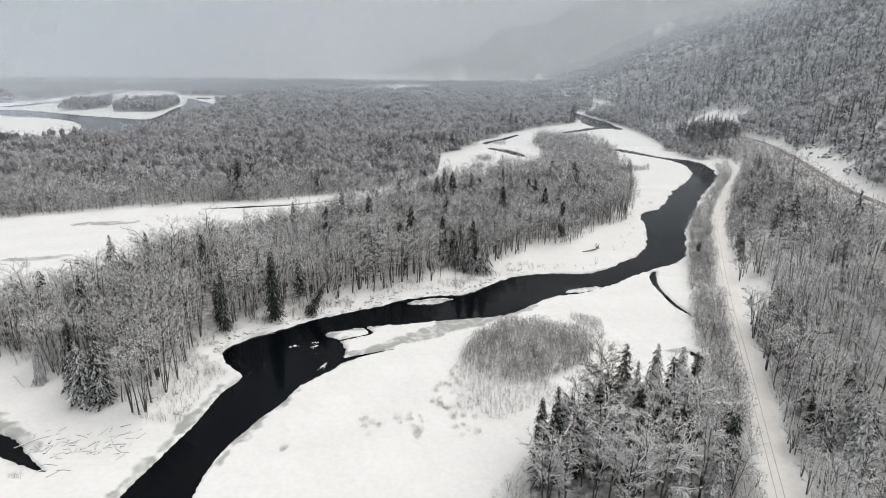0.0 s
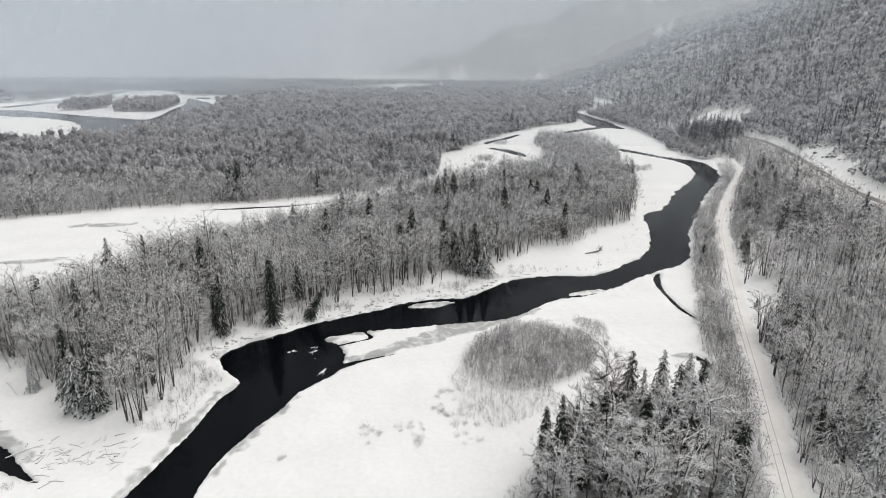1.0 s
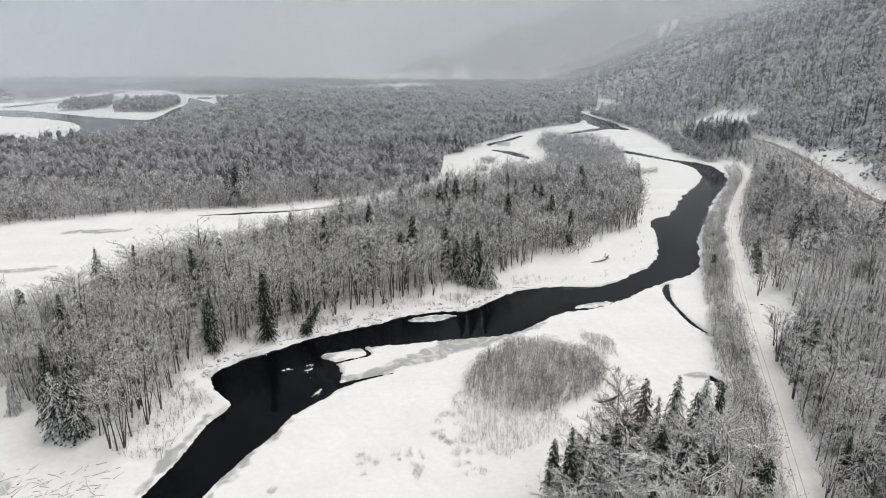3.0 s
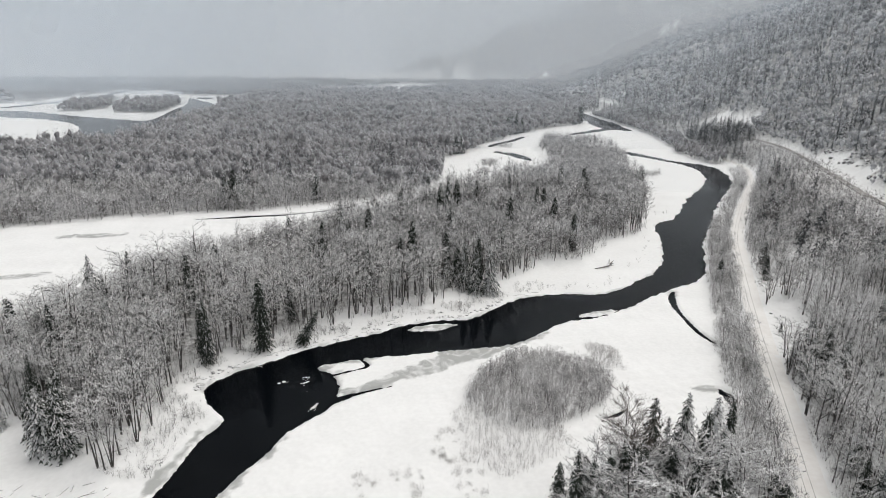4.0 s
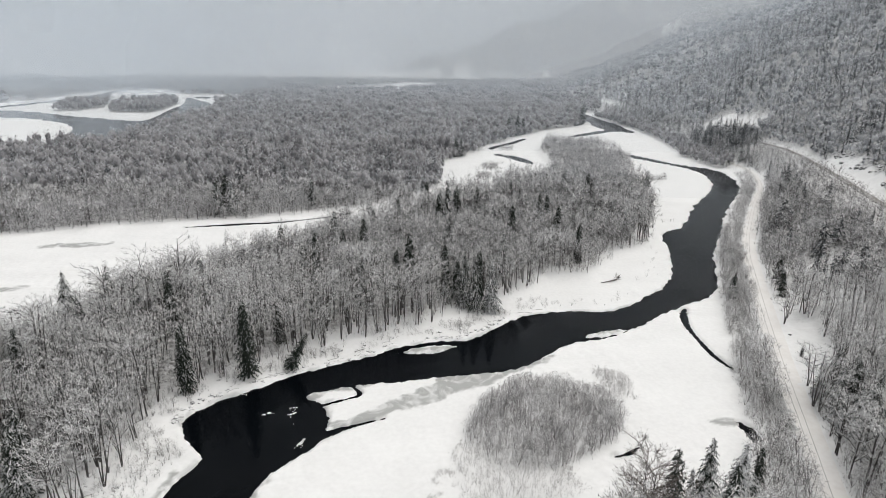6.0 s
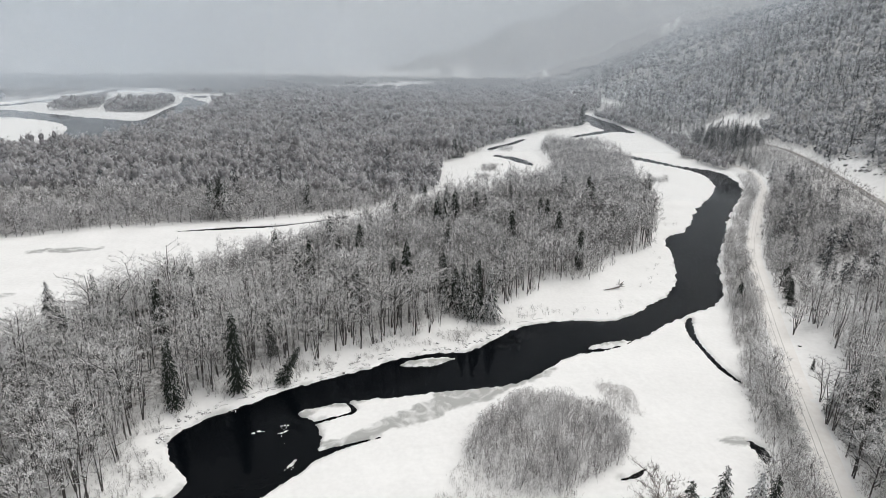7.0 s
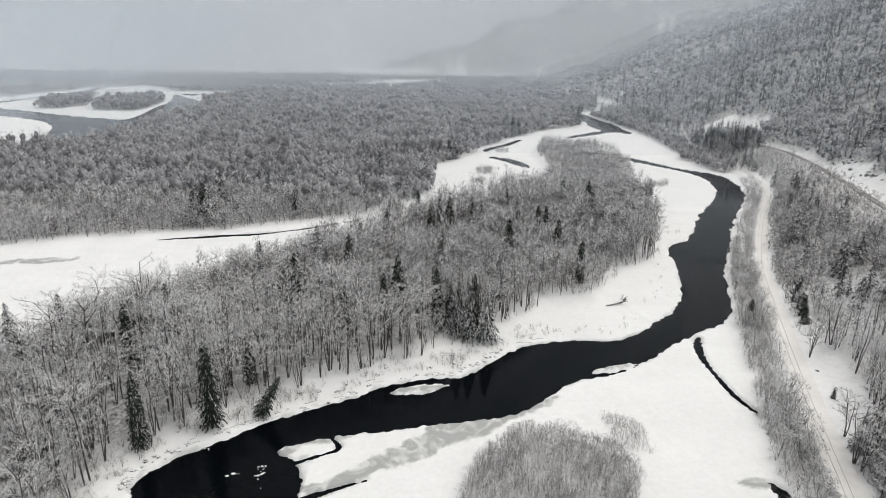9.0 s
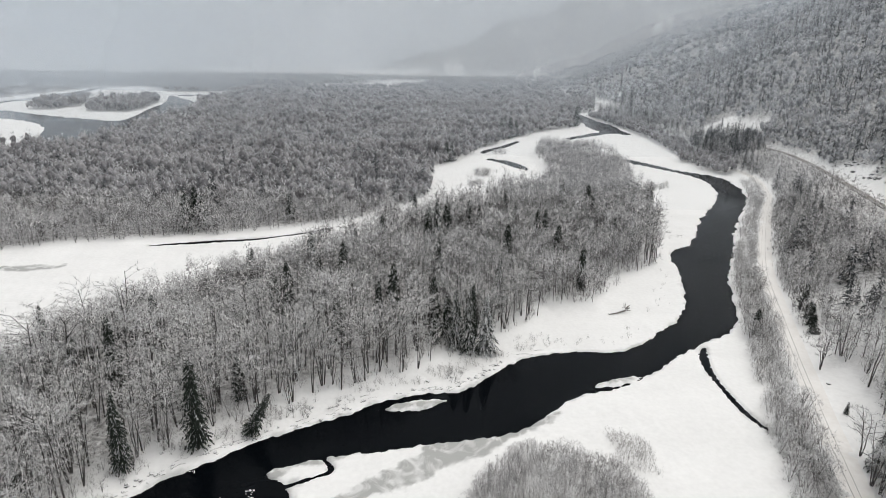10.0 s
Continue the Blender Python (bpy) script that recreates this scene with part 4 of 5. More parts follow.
# the wood on the river island
REAR = np.array(ISLAND[ISLAND.index((107, 545)):] + ISLAND[:1], float)
x, y = spread_out(rng, ISLAND, 4.4)
gap = water_gap(x, y)
ok = (gap > 4.5) & (x > -0.8 * y - 25) & (waves(x, y, 24, 33) < 0.85)
x, y = x[ok], y[ok]
for fx, fy, *_ in BANK_FIRS + ISLAND_FIRS:
    clear = (np.abs(x - fx) < 4.5) & (y > fy - 9) & (y < fy + 3.5)
    x, y = x[~clear], y[~clear]
order = np.argsort(along(x, y, smooth(WEST_BANK)) + 0.15 * y)
front = order[:240]
rest = np.setdiff1d(np.arange(len(x)), front)
masters = [thing_tree("bare_tree", t, WOODS, "tall bare tree with snow-dusted twigs on the river bank", "tree", "bank trees") for t in NEAR]
used = set()
zs = land(x, y)
for j in front:
    k = rng.randint(len(masters))
    m = pose(x[j], y[j], zs[j] - 0.2, 0, 0, rng.uniform(0, 360))
    if k in used:
        ob = copy_thing(masters[k], m)
    else:
        used.add(k)
        ob = masters[k]
        ob.matrix_basis = m
    ob.scale = [rng.uniform(0.75, 1.15)] * 3
hi = rest[y[rest] < 330]
lo = rest[y[rest] >= 330]
hi, far_side = hi[y[hi] < 255], hi[y[hi] >= 255]
wood("island_forest", "dense leafless wood dusted with snow on the river island", rng, near_kinds, x[hi], y[hi], 0.72 + 0.31 * step(along(x[hi], y[hi], REAR), 3, 34), WOODS)
wood("island_forest", "dense leafless wood dusted with snow on the river island", rng, light_kinds, x[far_side], y[far_side], 0.75 + 0.28 * step(along(x[far_side], y[far_side], REAR), 3, 34), MID_WOODS)
lo, back = lo[y[lo] < 470], lo[y[lo] >= 470]
wood("island_forest", "dense leafless wood dusted with snow on the river island", rng, mid_kinds, x[lo], y[lo], 1.05, MID_WOODS)
wood("island_copse", "low leafless copse at the back of the river island", rng, mid_kinds, x[back], y[back], 0.6, MID_WOODS)
x, y = spread_out(rng, ISLAND, 6.4)
ok = (y > 300) & (water_gap(x, y) > 9)
wood("island_thicket", "low grey thicket beneath the island trees", rng, bush_kinds, x[ok], y[ok], 1.0, FAR_WOODS)
x, y = spread_out(rng, ISLAND, 6.4)
ok = (y < 330) & (water_gap(x, y) > 9) & (x > -0.8 * y - 25)
wood("island_thicket", "dense grey brush beneath the island trees", rng, fuzz_kinds, x[ok], y[ok], 0.95, [BARK, SCRUBBY, RIME])
x, y = spread_out(rng, ISLAND, 4.4)
ok = (y < 300) & (water_gap(x, y) > 5) & (x > -0.8 * y - 25)
wood("island_undergrowth", "snowy undergrowth beneath the island trees", rng, scrub_kinds, x[ok], y[ok], 0.62, [BARK, SHRUB, RIME])
x, y = spread_out(rng, ISLAND, 3.7)
ok = (along(x, y, REAR) < 15) & (y < 330) & (water_gap(x, y) > 8)
wood("island_thicket", "dense grey brush along the back of the river island", rng, fuzz_kinds, x[ok], y[ok], 1.15, [BARK, SCRUBBY, DUST])
px, py = smooth(WEST_BANK)[40:170].T
x = np.repeat(px, 15) + rng.uniform(-17, 2, len(px) * 15)
y = np.repeat(py, 15) + rng.uniform(-4, 11, len(px) * 15)
gap = water_gap(x, y)
ok = (gap > 3.5) & (gap < 13) & ((x < 60) | (rng.uniform(size=len(x)) < 0.15)) & (waves(x, y, 14, 35) > -0.25)
wood("bank_brush", "low snow-dusted brush on the river bank", rng, scrub_kinds, x[ok], y[ok], 0.33, [BARK, SHRUB, RIME])

x, y = spread_out(rng, [(-73, 128), (-61, 129), (-59.5, 148), (-65, 161), (-71, 160)], 1.7)
wood("bank_brush", "low snow-dusted brush on the river bank", rng, scrub_kinds, x, y, 0.4, [BARK, SHRUB, RIME])

x, y = spread_out(rng, [(-126, 159), (-101, 147), (-87, 137), (-84, 146), (-100, 159), (-122, 170)], 3.0)
wood("island_thicket", "dense grey brush beneath the island trees", rng, fuzz_kinds, x, y, 0.7, [BARK, SCRUBBY, RIME])

LEFT_END = [(-165, 166), (-123, 162), (-101, 149), (-86, 139), (-74, 150), (-80, 190), (-105, 235), (-128, 226), (-142, 200)]
x, y = spread_out(rng, LEFT_END, 4.6)
wood("island_thicket", "dense grey brush beneath the island trees", rng, fuzz_kinds, x, y, 1.15, [BARK, SCRUBBY, RIME])
x, y = spread_out(rng, LEFT_END, 5.0)
wood("island_forest", "dense leafless wood dusted with snow on the river island", rng, near_kinds, x, y, 0.66, WOODS)

# the wide valley forest behind the back channel
for a, b, gap_m, kinds, size, high in ((240, 430, 5.9, mid_kinds, 0.98, 1.0), (430, 800, 6.6, far_kinds, 1.0, 1.0), (800, 1300, 9.2, far_kinds, 1.25, 0.8), (1300, 2000, 15.0, far_kinds, 1.95, 0.5), (2000, 2600, 27.0, far_kinds, 2.6, 0.36)):
    x, y = spread_out(rng, VALLEY, gap_m)
    ok = (y >= a) & (y < b) & (waves(x, y, 38, 36) < 0.62) & (np.abs(x) < 0.73 * y + 40) & (water_gap(x, y) > 8)
    ok &= (along(x, y, np.array([(-326.0, 1950), (-225, 1850)])) > 80) & (along(x, y, np.array([(-170.0, 1900), (-50, 2250)])) > 95)
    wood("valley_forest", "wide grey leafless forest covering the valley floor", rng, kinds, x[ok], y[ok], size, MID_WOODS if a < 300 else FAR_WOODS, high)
    few = rng.uniform(size=len(x)) < 0.05
    ok &= few & (waves(x, y, 240, 31) > 0.0)
    wood("valley_firs", "scattered dark firs among leafless valley trees", rng, fir_far if a > 600 else fir_mid, x[ok], y[ok], 1.0, [BARK, FAR_NEEDLE, DUST])

x, y = spread_out(rng, VALLEY, 4.2)
ok = (y < 470) & (x > -0.8 * y - 25) & (along(x, y, np.array(SLOUGH, float)) < 60) & (water_gap(x, y) > 8)
wood("valley_thicket", "low grey thicket along the edge of the valley forest", rng, bush_kinds, x[ok], y[ok], 1.0, FAR_WOODS)

# wooded bars of the great river
for bar in BARS:
    x, y = spread_out(rng, bar, 7.5)
    wood("bar_forest", "misty leafless wood on a snowy river bar", rng, far_kinds, x, y, 1.0, FAR_WOODS)

x, y = spread_out(rng, BEYOND, 29.0)
ok = (x > -0.8 * y - 25) & (water_gap(x, y) > 15)
wood("far_forest", "hazy leafless forest beyond the great river", rng, far_kinds, x[ok], y[ok], 2.6, FAR_WOODS, 0.34)

FOOT = [(253, 548), (249, 575), (246, 611), (258, 657), (274, 777), (274, 937), (262, 1040), (300, 1050), (290, 790), (272, 655), (268, 600), (270, 555)]
x, y = spread_out(rng, FOOT, 4.0)
ok = water_gap(x, y) > 3
wood("river_wood", "leafless trees between the far river bend and the railway", rng, far_kinds, x[ok], y[ok], 0.75, FAR_WOODS)

# woods between railway and road, and on the hillside
ys = np.arange(80, 1120, 20.0)
LOWER = [(float(rail_x(v)) + (4 if v < 560 else -11), float(v)) for v in ys] + [(float(toe_x(v)) - (8 if v < 620 else -4), float(v)) for v in ys[::-1]]
x, y = spread_out(rng, LOWER, 4.2)
off = x - rail_x(y)
thin = (((off < 16) & (y > 174) & (y < 220)) | ((y > 220) & (y < 280) & (off < 40) & (waves(x, y, 22, 47) > -0.1)) | (off < np.where(y < 180, 4.2, 6.0))) & (rng.uniform(size=len(x)) < 0.92)
ok = ~thin & (water_gap(x, y) > 4) & (x < 0.73 * y + 28) & ((along(x, y, ROAD_LINE) > 8) | (y > 600))
x, y = x[ok], y[ok]
fir = rng.uniform(size=len(x)) < np.where(y < 230, 0.03, 0.08) + 0.25 * (waves(x, y, 70, 37) > 0.55) + 0.5 * ((y > 590) & (y < 670))
short = (along(x, y, ROAD_LINE) < 34) & (y < 590)
near = (y < 230) & ~fir & ~short
tall = rng.uniform(size=len(x)) < np.where(y < 170, 0.15, 0.5)
for pick, kinds, size, mats, name, label in (
        (near & tall, near_kinds, 0.8, WOODS, "lower_wood", "leafless snowy wood below the hillside road"),
        (near & ~tall, spreading_kinds, 0.85, WOODS, "lower_wood", "leafless snowy wood below the hillside road"),
        (~fir & ~short & (y >= 230), mid_kinds, 0.8, MID_WOODS, "lower_wood", "leafless snowy wood below the hillside road"),
        (~fir & short, mid_kinds, np.clip(0.012 * along(x, y, ROAD_LINE)[~fir & short] + 0.12, 0.28, 0.62), MID_WOODS, "roadside_wood", "young leafless trees on the slope below the road"),
        (fir & ~short, fir_mid, 0.8, [BARK, FAR_NEEDLE, DUST], "lower_firs", "snow-laden firs among the leafless trees")):
    wood(name, label, rng, kinds, x[pick], y[pick], size, mats)

x, y = spread_out(rng, LOWER, 5.4)
off = x - rail_x(y)
ok = (y > 225) & (y < 640) & (water_gap(x, y) > 5) & ((off > 13) | (y > 275)) & (x < 0.73 * y + 28)
wood("lower_thicket", "low grey thicket below the hillside road", rng, bush_kinds, x[ok], y[ok], 0.9, [BARK, SCRUBBY, DUST])
for lo_off, hi_off, step_m, size in ((3.4, 11, 1.9, 0.6), (9, 60, 3.8, 0.85)):
    ys = np.arange(70, 330, 10.0)
    edge = [(float(rail_x(v)) + lo_off + 2, float(v)) for v in ys] + [(float(rail_x(v)) + hi_off, float(v)) for v in ys[::-1]]
    x, y = spread_out(rng, edge, step_m)
    ok = ((y < 173) | (y > 285) | (x - rail_x(y) > np.where(y < 222, 16, 34))) & (x < 0.73 * y + 28)
    wood("lower_undergrowth", "snowy undergrowth along the railway", rng, fuzz_kinds, x[ok], y[ok], size, [BARK, SCRUBBY, RIME])

for a, b, gap_m, dmax, high in ((100, 700, 5.3, 420, 1.0), (700, 1300, 8.2, 800, 0.85), (1300, 2600, 16.0, 1400, 0.5)):
    ys = np.arange(a, b + 1, 50.0)
    slope = [(float(toe_x(v)) + 3, float(v)) for v in ys] + [(float(toe_x(v)) + dmax, float(v)) for v in ys[::-1]]
    x, y = spread_out(rng, slope, gap_m)
    bare = bare_slope(x, y)
    ok = ~bare & (x < 0.73 * y + 44) & (waves(x, y, 120, 42) < 0.9) & ~((y > 2600) & (waves(x, y, 300, 45) + 0.6 * waves(x, y, 90, 46) > 1.0))
    x, y = x[ok], y[ok]
    fir = rng.uniform(size=len(x)) < 0.13 + 0.6 * step(waves(x, y, 130, 43) + 0.7 * waves(x, y, 40, 48), 0.3, 0.7)
    big = gap_m / 6.0
    wood("hillside_firs", "snow-dusted firs covering the steep hillside", rng, fir_far, x[fir], y[fir], 1.08 * big ** 0.75, [BARK, FAR_NEEDLE, DUST], min(1.0, high + 0.15))
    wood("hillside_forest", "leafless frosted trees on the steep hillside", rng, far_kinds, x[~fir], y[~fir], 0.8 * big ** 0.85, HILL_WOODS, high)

# scrub along the railway bank
ys = np.arange(80, 540, 20.0)
STRIP = [(float(rail_x(v)) - 13.6, float(v)) for v in ys] + [(float(rail_x(v)) - 3.6, float(v)) for v in ys[::-1]]
x, y = spread_out(rng, STRIP, 1.9)
ok = (water_gap(x, y) > 1) & (y < 330)
wood("railway_scrub", "dense grey leafless scrub along the railway bank", rng, fuzz_kinds, x[ok], y[ok], 0.92, [BARK, SCRUBBY, RIME])
x, y = spread_out(rng, STRIP, 3.0)
ok = (water_gap(x, y) > 1) & (y >= 330)
wood("railway_scrub", "dense grey leafless scrub along the railway bank", rng, fuzz_kinds, x[ok], y[ok], 0.9, [BARK, SCRUBBY, RIME])

# willow thicket on the snowfield
THICKET = [(10, 160), (16, 149), (32, 147), (47, 158), (53, 170), (50, 180), (43, 183), (36, 187), (27, 187), (19, 180), (12, 169)]
x, y = spread_out(rng, THICKET, 1.45)
def brush_arrays(x, y, per, tall, fuzz, outline):
    """Upright stems with a haze of fine side twigs."""
    n = len(x) * per
    bx, by = np.repeat(x, per) + rng.normal(size=n) * 0.5, np.repeat(y, per) + rng.normal(size=n) * 0.5
    way = rng.normal(size=(n, 3)) * 0.2 + [0, 0, 1]
    way /= np.linalg.norm(way, axis=1)[:, None]
    grow = 0.55 + 0.45 * step(along(bx, by, np.array(list(outline) + list(outline[:1]), float)), 0, 4)
    foot, high = np.column_stack([bx, by, land(bx, by)]), rng.uniform(0.6, 1.0, n) * tall * grow * (1 + 0.22 * waves(bx, by, 7, 61))
    a = (*blades(rng, foot, way, high, rng.uniform(0.018, 0.035, n)), 0)
    pick = rng.randint(0, n, int(n * fuzz))
    side = rng.normal(size=(len(pick), 3)) * [0.8, 0.8, 0.4] + [0, 0, 0.55]
    side /= np.linalg.norm(side, axis=1)[:, None]
    b = (*blades(rng, foot[pick] + way[pick] * (high[pick] * rng.uniform(0.3, 1.0, len(pick)) ** 0.6)[:, None], side, rng.uniform(0.3, 0.7, len(pick)), rng.uniform(0.035, 0.06, len(pick))), 0)
    return joined([a, b])


v, f, _ = brush_arrays(x, y, 5, 5.0, 22.0, THICKET)
tagged(new("willow_thicket", flat_mesh("willow_thicket", v, f, [WILLOW])), "round thicket of grey willow stems on the snowfield", "thicket", kind="stuff")

x, y = spread_out(rng, THICKET, 2.3)
wood("willow_bushes", "rounded grey willow bushes in the thicket", rng, willow_kinds, x, y, 0.66, [BARK, WILLOW, DUST])

# the grove in the foreground
FIR_LABELS = ("tall dark fir with little snow on it", "dark narrow fir with flecks of snow", "fir with snow lying on its boughs",
              "fir with heavily snow-laden drooping boughs", "white fir bowed under thick snow")
fir_masters = {}


def fir_at(px, py, kind, size, slim=1.0, tilt=0):
    m = pose(px, py, float(land(np.array([px]), np.array([py]))[0]) - 0.3, tilt, 0, rng.uniform(0, 360))
    if kind in fir_masters:
        ob = copy_thing(fir_masters[kind], m)
    else:
        ob = fir_masters[kind] = thing_tree("fir_tree", (FIR + FIR_FINE)[kind], FIRS, FIR_LABELS[kind % 5], "tree", "firs")
        ob.matrix_basis = m
    ob.scale = (size * slim, size * slim, size)
    return ob


for px, py, kind, size, slim in BANK_FIRS + ISLAND_FIRS + FAR_FIRS + GROVE_FIRS + RAIL_FIRS:
    fir_at(px, py, kind + 5 * (py < 240), size, slim)
x, y = spread_out(rng, ISLAND, 23.0)
ok = (y < 420) & (water_gap(x, y) > 16) & (x > -0.75 * y)
for px, py in zip(x[ok][::2], y[ok][::2]):
    fir_at(float(px), float(py), int(rng.choice([0, 0, 1, 1, 2])), rng.uniform(0.6, 0.95), rng.uniform(0.9, 1.2))
leaning = fir_at(-42, 193, 6, 0.66, 1.3)
leaning.matrix_basis = pose(-42, 193, leaning.location.z, 0, 27, 0) @ Matrix.Diagonal((*leaning.scale, 1))
tagged(leaning, "dark fir leaning out over the river bank")
x, y = spread_out(rng, GROVE, 4.2)
open_front = (y > 95) & ~((np.abs(x - 54) < 7) & (y < 101))
x, y = x[open_front], y[open_front]
fir = (rng.uniform(size=len(x)) < 0.3) & (y > 106)
for px, py in zip(x[fir], y[fir]):
    fir_at(float(px), float(py), int(rng.choice([5, 5, 5, 6, 6, 7])), rng.uniform(0.55, 0.8), 1.2)
wood("grove", "snow-covered leafless trees in a grove by the railway", rng, [whole(t) for t in GROVE_KINDS], x[~fir], y[~fir], 0.98, WOODS)
lone = thing_tree("bare_tree", bare_tree(np.random.RandomState(9), 24, 3.9, 46, 5200, 0.06, snowy=0.15, low=0.5, forks=3, twig_len=0.9, limb=0.4, subs=3), [BARK, BROWN, RIME], "large brown bare tree with hardly any snow beside the grove", "tree", "grove trees")
lone.matrix_basis = pose(39, 120, float(land(np.array([39.0]), np.array([120.0]))[0]) - 0.2, 0, 0, 40)
lone.scale = [1.12] * 3
for px, py, size, turn in ((33, 115, 1.18, 20), (36, 117, 1.22, 130), (31, 111, 1.05, 250), (42, 117, 1.1, 75), (37, 110, 1.1, 310), (48, 116, 1.05, 190)):
    ob = thing_tree("bare_tree", GROVE_KINDS[int(turn) % 7], WOODS, "broad bare tree with snow lying along its limbs", "tree", "grove trees")
    ob.matrix_basis = pose(px, py, float(land(np.array([px]), np.array([py]))[0]) - 0.2, 0, 0, turn)
    ob.scale = [size] * 3
HEDGE = [(9, 90), (15, 106), (22, 112), (24, 108), (20, 92), (14, 80)]
x, y = spread_out(rng, HEDGE, 2.6)
wood("grove_edge", "low grey shrubs at the edge of the grove", rng, fuzz_kinds, x, y, 0.8, [BARK, SCRUBBY, RIME])

# ---- small things on the snow ----
for name, label, outline, gap_m, tall in (
        ("willow_fringe", "sparse grey willow stems in the snow", [(50, 180), (58, 176), (60, 190), (50, 194)], 1.1, 3.0),
        ("willow_fringe", "sparse grey willow stems in the snow", [(6, 153), (8, 135), (18, 129), (36, 141), (34, 148), (16, 150), (10, 161)], 1.35, 2.5)):
    x, y = spread_out(rng, outline, gap_m)
    v, f, _ = brush_arrays(x, y, 8, tall, 4.0, outline)
    tagged(new(name, flat_mesh(name, v, f, [SHRUB])), label, "brush", kind="stuff")

TUFTS = ((-16, 129.6, 0.8, 4), (-12.6, 125.6, 0.6, 3), (-6, 130.8, 1.1, 5), (-2.7, 128, 1.1, 5), (-3.6, 124, 0.8, 3), (2, 138.5, 1.2, 5), (5, 136, 1.6, 6), (8, 133, 1.6, 6), (9, 126, 1.6, 6), (-33, 117.6, 0.25, 2), (4, 145, 1.5, 5), (-88, 109.5, 0.6, 2), (-93, 108.5, 0.5, 2))
for outline in ([(166, 480), (186, 492), (190, 508), (172, 500)], [(34, 494), (46, 494), (48, 508), (36, 510)], [(42, 530), (54, 528), (58, 556), (46, 560)], [(68, 648), (80, 640), (84, 655), (72, 662)]):
    x, y = spread_out(rng, outline, 2.6)
    wood("bar_brush", "low brush on the snowy river bar", rng, fuzz_kinds, x, y, 0.72, [BARK, SCRUBBY, DUST])
tufts = []
for k in range(5):
    n = 80
    way = rng.normal(size=(n, 3)) * [0.4, 0.4, 0.15] + [0, 0, 0.9]
    way /= np.linalg.norm(way, axis=1)[:, None]
    v, f = blades(rng, rng.normal(size=(n, 3)) * [0.6, 0.45, 0], way, rng.uniform(0.5, 2.0, n), rng.uniform(0.012, 0.028, n), flat=1.5)
    tufts.append(flat_mesh("shrub", v, f, [SHRUB]))
for px, py, spread_m, count in TUFTS:
    for _ in range(count):
        qx, qy = px + rng.normal() * spread_m, py + rng.normal() * spread_m * 1.3
        ob = new("shrub", tufts[rng.randint(5)])
        ob.matrix_basis = pose(qx, qy, float(land(np.array([qx]), np.array([qy]))[0]) - 0.05, 0, 0, rng.uniform(0, 360))
        ob.scale = [rng.uniform(0.5, 1.25)] * 3
        tagged(ob, "small leafless shrub poking through the snow", "shrub", "snowfield shrubs")


def driftwood(px, py, length, thick, turn, tilt=0.0):
    """A worn log lying on the snow, bent and tapered, with a stub of a branch."""
    n = 6
    t = np.linspace(-0.5, 0.5, n)
    path = np.column_stack([t * length, 0.04 * length * np.sin(t * 4 + turn), 0.02 * length * np.cos(t * 5)])
    pieces = [(*tube(path, thick * (1.0 - 0.5 * (t + 0.5)), 7), 0)]
    pieces.append((*tube([path[2], path[2] + [1.5 * thick, 2.5 * thick, 0.6 * thick]], [0.35 * thick, 0.12 * thick], 5), 0))
    for end, way in ((0, -1), (-1, 1)):
        ring = pieces[0][0][:7] if end == 0 else pieces[0][0][-7:]
        pieces.append((np.vstack([ring, ring.mean(0) + [way * thick * 0.25, 0, 0]]), np.array([(i, (i + 1) % 7, 7) for i in range(7)]), 0))
    v, f, _ = joined(pieces)
    ob = new("driftwood_log", flat_mesh("driftwood_log", v, f, [LOG]))
    ob.matrix_basis = pose(px, py, float(land(np.array([px]), np.array([py]))[0]) + thick * 0.35, 0, tilt, turn)
    tagged(ob, "weathered driftwood log half buried in snow", "log", "driftwood")


for _ in range(64):
    g = rng.uniform()
    px, py = -92 + 24 * g + rng.normal() * 2.2, 121 - 6 * g + rng.normal() * 2.6 + 5 * g * g
    if float(water_gap(np.array([px]), np.array([py]))[0]) > 0.6:
        driftwood(px, py, rng.uniform(0.7, 2.8) * (1.8 if rng.uniform() < 0.15 else 1), rng.uniform(0.09, 0.24), rng.normal() * 55 + 10, rng.normal() * 5)
for px, py, length, turn in ((-91.5, 122, 9, 32), (-83.2, 113, 3.6, -5), (-80.5, 110, 2.6, 60), (-79, 111.2, 3.2, 2), (-87.5, 119, 3, 65), (-82, 123.6, 4, -25), (-72, 120.5, 3.2, 5), (-69.3, 117, 4.4, 15), (-114, 149, 14, -35), (-73, 127.2, 3, 18), (-71.8, 124.2, 4, 28), (-84, 112, 2.6, 20), (-72, 137, 6, 35), (35, 236, 7, 8), (41, 239, 4, 15), (-22, 206, 4, 30), (-30, 200, 3, 25), (-14, 211, 3, 20), (-47, 188, 3, 40), (-108, 158, 8, -20), (-116, 163, 6, 5), (-97, 153, 9, -30)):
    driftwood(px, py, length, rng.uniform(0.13, 0.22), turn)


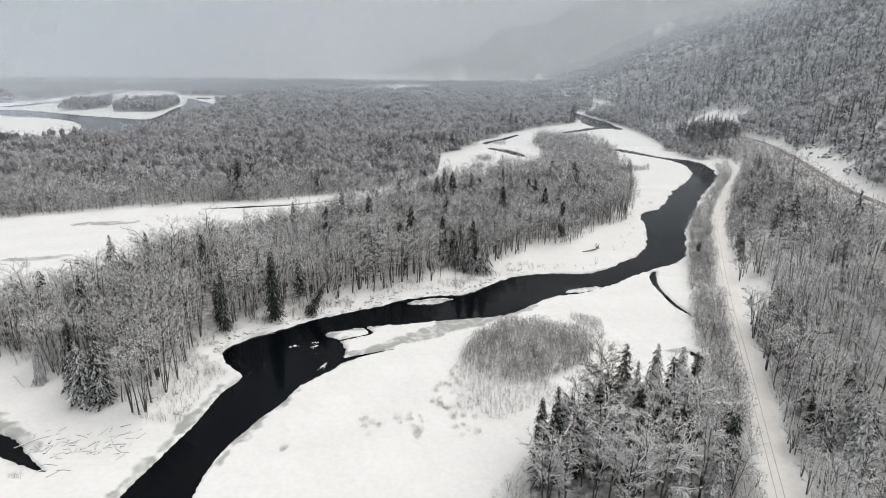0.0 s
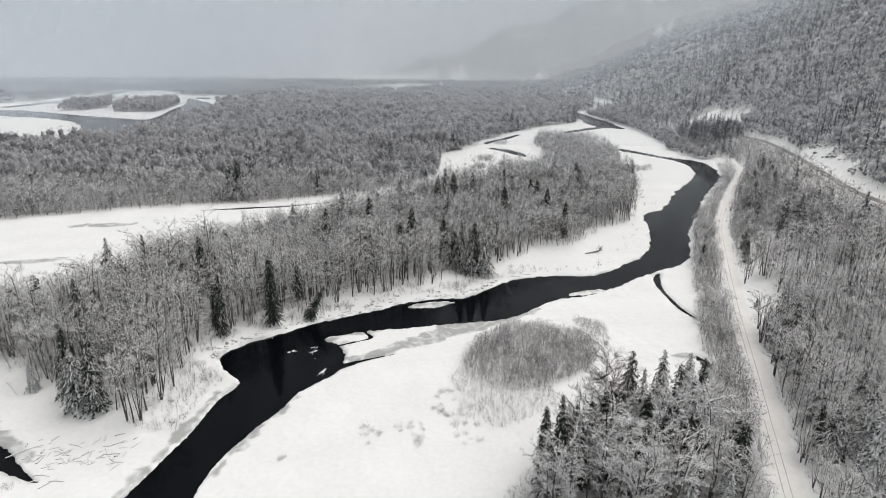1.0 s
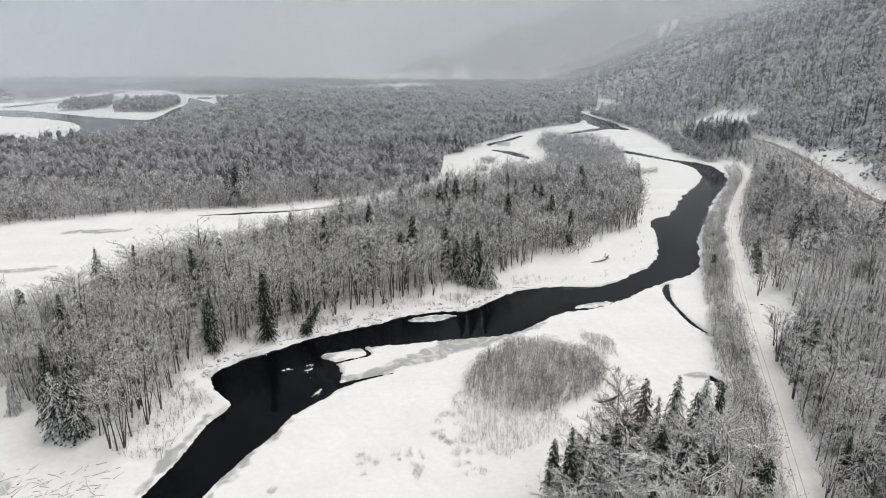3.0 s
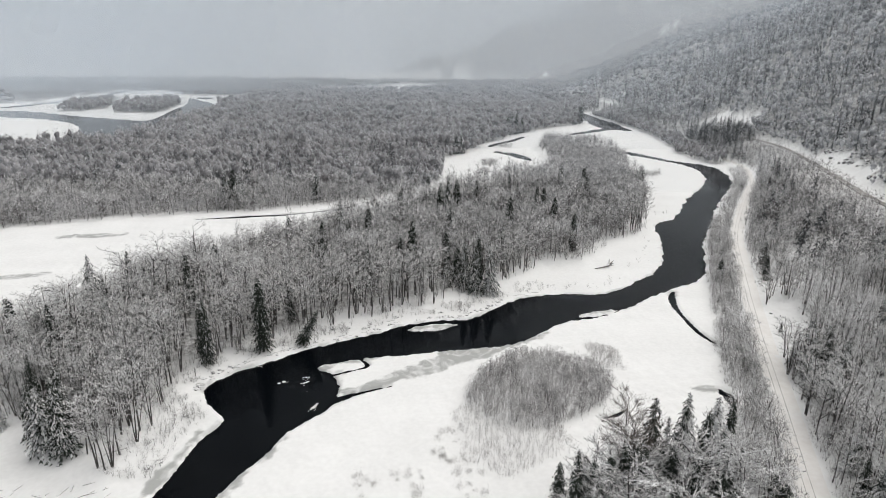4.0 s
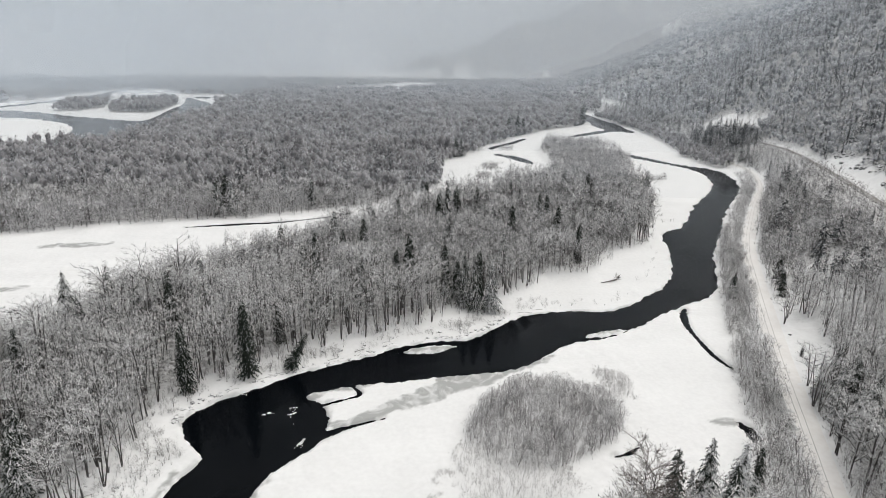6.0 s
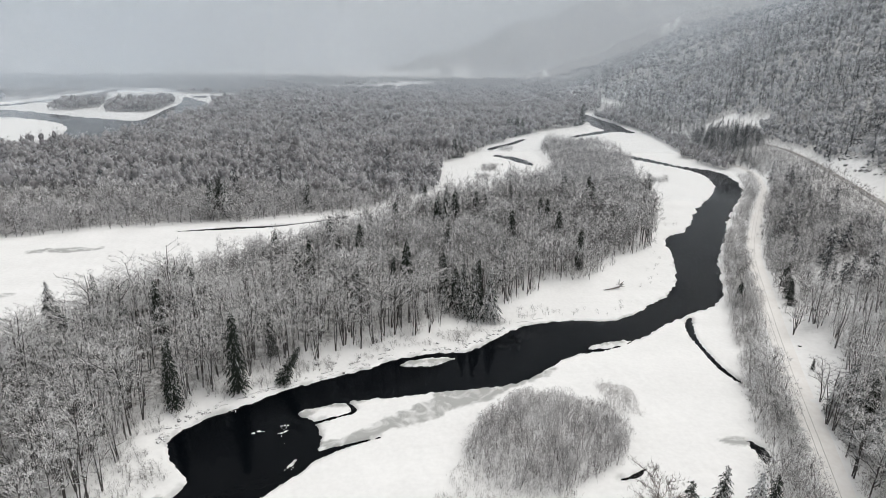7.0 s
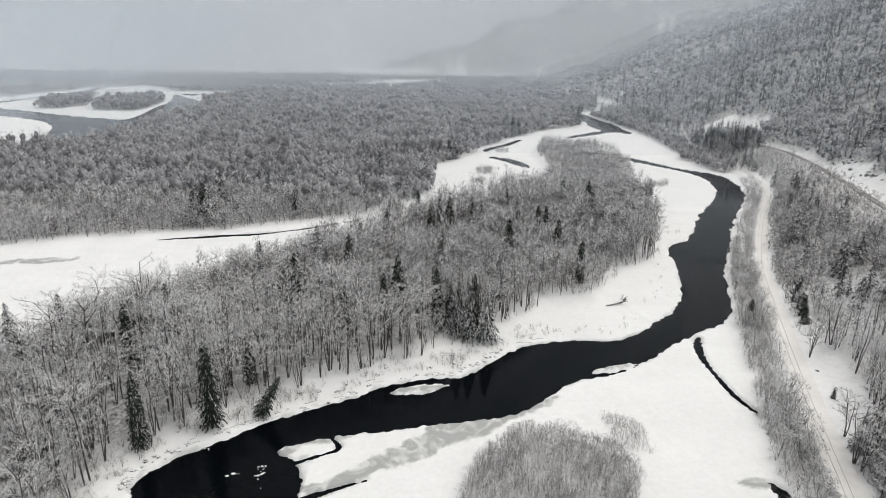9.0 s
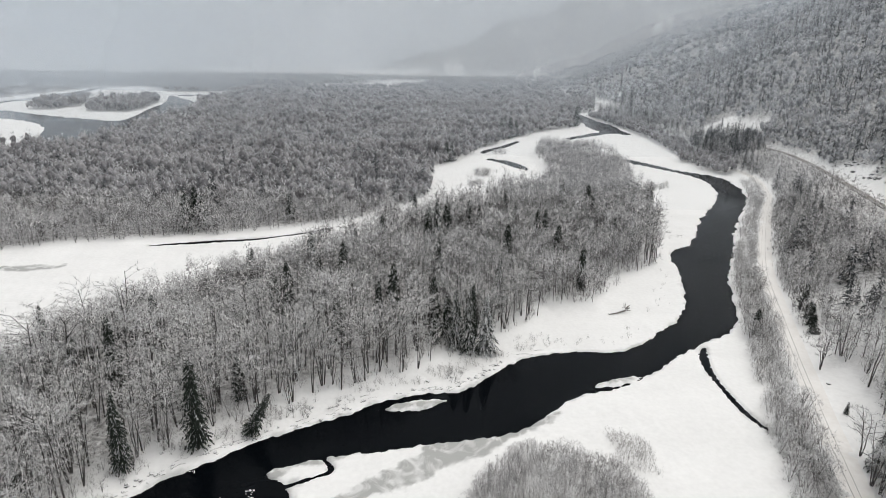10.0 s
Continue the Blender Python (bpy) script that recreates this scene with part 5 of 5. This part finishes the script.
def root_wad(px, py, length, turn, big):
    """An uprooted stump on the snow: a tapered trunk lying down and a fan of broken roots."""
    pieces = [(*tube([(0, 0, 0.7), (length * 0.5, 0.3, 0.5), (length, 0.1, 0.3)], [0.5, 0.34, 0.2], 7), 0)]
    for k in range(16):
        a, up = rng.uniform(0, 6.28), rng.uniform(0.5, 2.2)
        out = np.array([-rng.uniform(0.2, 1.0), math.cos(a) * up, 0.8 + abs(math.sin(a)) * up])
        pieces.append((*tube([(0, 0, 0.8), out * 0.55 + [0, 0, 0.3], out], [0.24, 0.15, 0.04], 5), 0))
    v, f, _ = joined(pieces)
    ob = new("root_wad", flat_mesh("root_wad", v, f, [LOG]))
    ob.matrix_basis = pose(px, py, float(land(np.array([px]), np.array([py]))[0]) - 0.1, 0, 0, turn)
    ob.scale = [big] * 3
    tagged(ob, "dark uprooted stump with broken roots on the snowy bank", "stump")


root_wad(80, 270, 5.0, 200, 1.5)


def boulder(px, py, size, flatness, label):
    """A broken lump of rock with snow on its top."""
    bm = bmesh.new()
    bmesh.ops.create_icosphere(bm, subdivisions=3, radius=1)
    off = Vector((px, py, size))
    for v in bm.verts:
        d = 1 + 0.45 * noise.noise(v.co * 1.3 + off) + 0.2 * noise.noise(v.co * 3.1 + off)
        v.co = Vector((v.co.x * d * size, v.co.y * d * size, v.co.z * d * size * flatness))
    me = bpy.data.meshes.new("boulder")
    bm.to_mesh(me)
    bm.free()
    me.materials.append(ROCK)
    ob = new("boulder", me)
    ob.matrix_basis = pose(px, py, float(land(np.array([px]), np.array([py]))[0]) + size * flatness * 0.3, 0, 0, px * 37 % 360)
    tagged(ob, label, "rock", "rocks")


for px, py, size, flat in ((148, 267, 2.0, 1.2), (145, 259, 1.5, 1.1), (139, 246, 1.7, 1.2), (134, 236, 0.7, 0.9), (122, 213, 0.5, 0.7), (151, 274, 1.3, 1.2), (157, 284, 1.6, 1.3)):
    boulder(px, py, size, flat, "dark broken rock with snow on top beside the railway")
for _ in range(22):
    py = rng.uniform(385, 490)
    px = float(toe_x(py)) + rng.uniform(4, 18)
    boulder(px, py, rng.uniform(0.7, 1.7), rng.uniform(0.6, 1.1), "snowy rock jutting from the road cutting")
for px, py in ((-60, 184), (-50, 190), (-34, 204), (-20, 209), (-12, 214), (2, 219), (-45, 190), (-27, 204), (-63, 132), (-66, 140), (28, 231), (12, 221)):
    boulder(px + rng.normal(), py + rng.normal() * 0.5, rng.uniform(0.35, 0.7), 0.7, "small dark stone on the snowy river bank")


def ice_floe(px, py, size):
    """A broken plate of snowy ice afloat, with an uneven rim."""
    n = 8
    ang = np.arange(n) * 6.28 / n + rng.uniform(-0.25, 0.25, n)
    r = size * rng.uniform(0.55, 1.1, n)
    rim = np.column_stack([np.cos(ang) * r * 1.3, np.sin(ang) * r * 0.7, np.zeros(n)])
    v = np.vstack([rim + [0, 0, -0.12], rim * [0.94, 0.94, 1] + [0, 0, 0.07], [[0, 0, 0.1]]])
    f = [(i, (i + 1) % n, n + (i + 1) % n) for i in range(n)] + [(i, n + (i + 1) % n, n + i) for i in range(n)] + [(n + i, n + (i + 1) % n, 2 * n) for i in range(n)]
    ob = new("ice_floe", flat_mesh("ice_floe", v, np.array(f), [SNOW], smoothed=False))
    ob.matrix_basis = pose(px, py, -0.38, 0, 0, rng.uniform(0, 360))
    tagged(ob, "small snowy ice floe adrift in the dark water", "ice floe", "ice floes")


spots = [(-36.5, 173, 0.9, 4), (-36, 170, 0.7, 3), (-31, 157, 0.8, 3), (-52, 180.5, 0.8, 3)]
for cx, cy, wide_m, count in spots:
    for _ in range(count * 2):
        px, py = cx + rng.normal() * wide_m, cy + rng.normal() * wide_m
        if float(water_gap(np.array([px]), np.array([py]))[0]) < -0.3:
            ice_floe(px, py, rng.uniform(0.12, 0.4) * (1.6 if rng.uniform() < 0.15 else 1))
line = smooth(WEST_BANK)
for _ in range(150):
    px, py = line[rng.randint(52, 118)] + rng.normal(size=2) * [0.7, 0.7]
    px -= 1.6
    py += 1.6
    if 0.5 < float(water_gap(np.array([px]), np.array([py]))[0]) < 4:
        if rng.uniform() < 0.55:
            boulder(px, py, rng.uniform(0.22, 0.6), rng.uniform(0.5, 0.8), "small dark stone on the snowy river bank")
        else:
            driftwood(px, py, rng.uniform(1.0, 3.0), rng.uniform(0.07, 0.14), 35 + rng.normal() * 15)
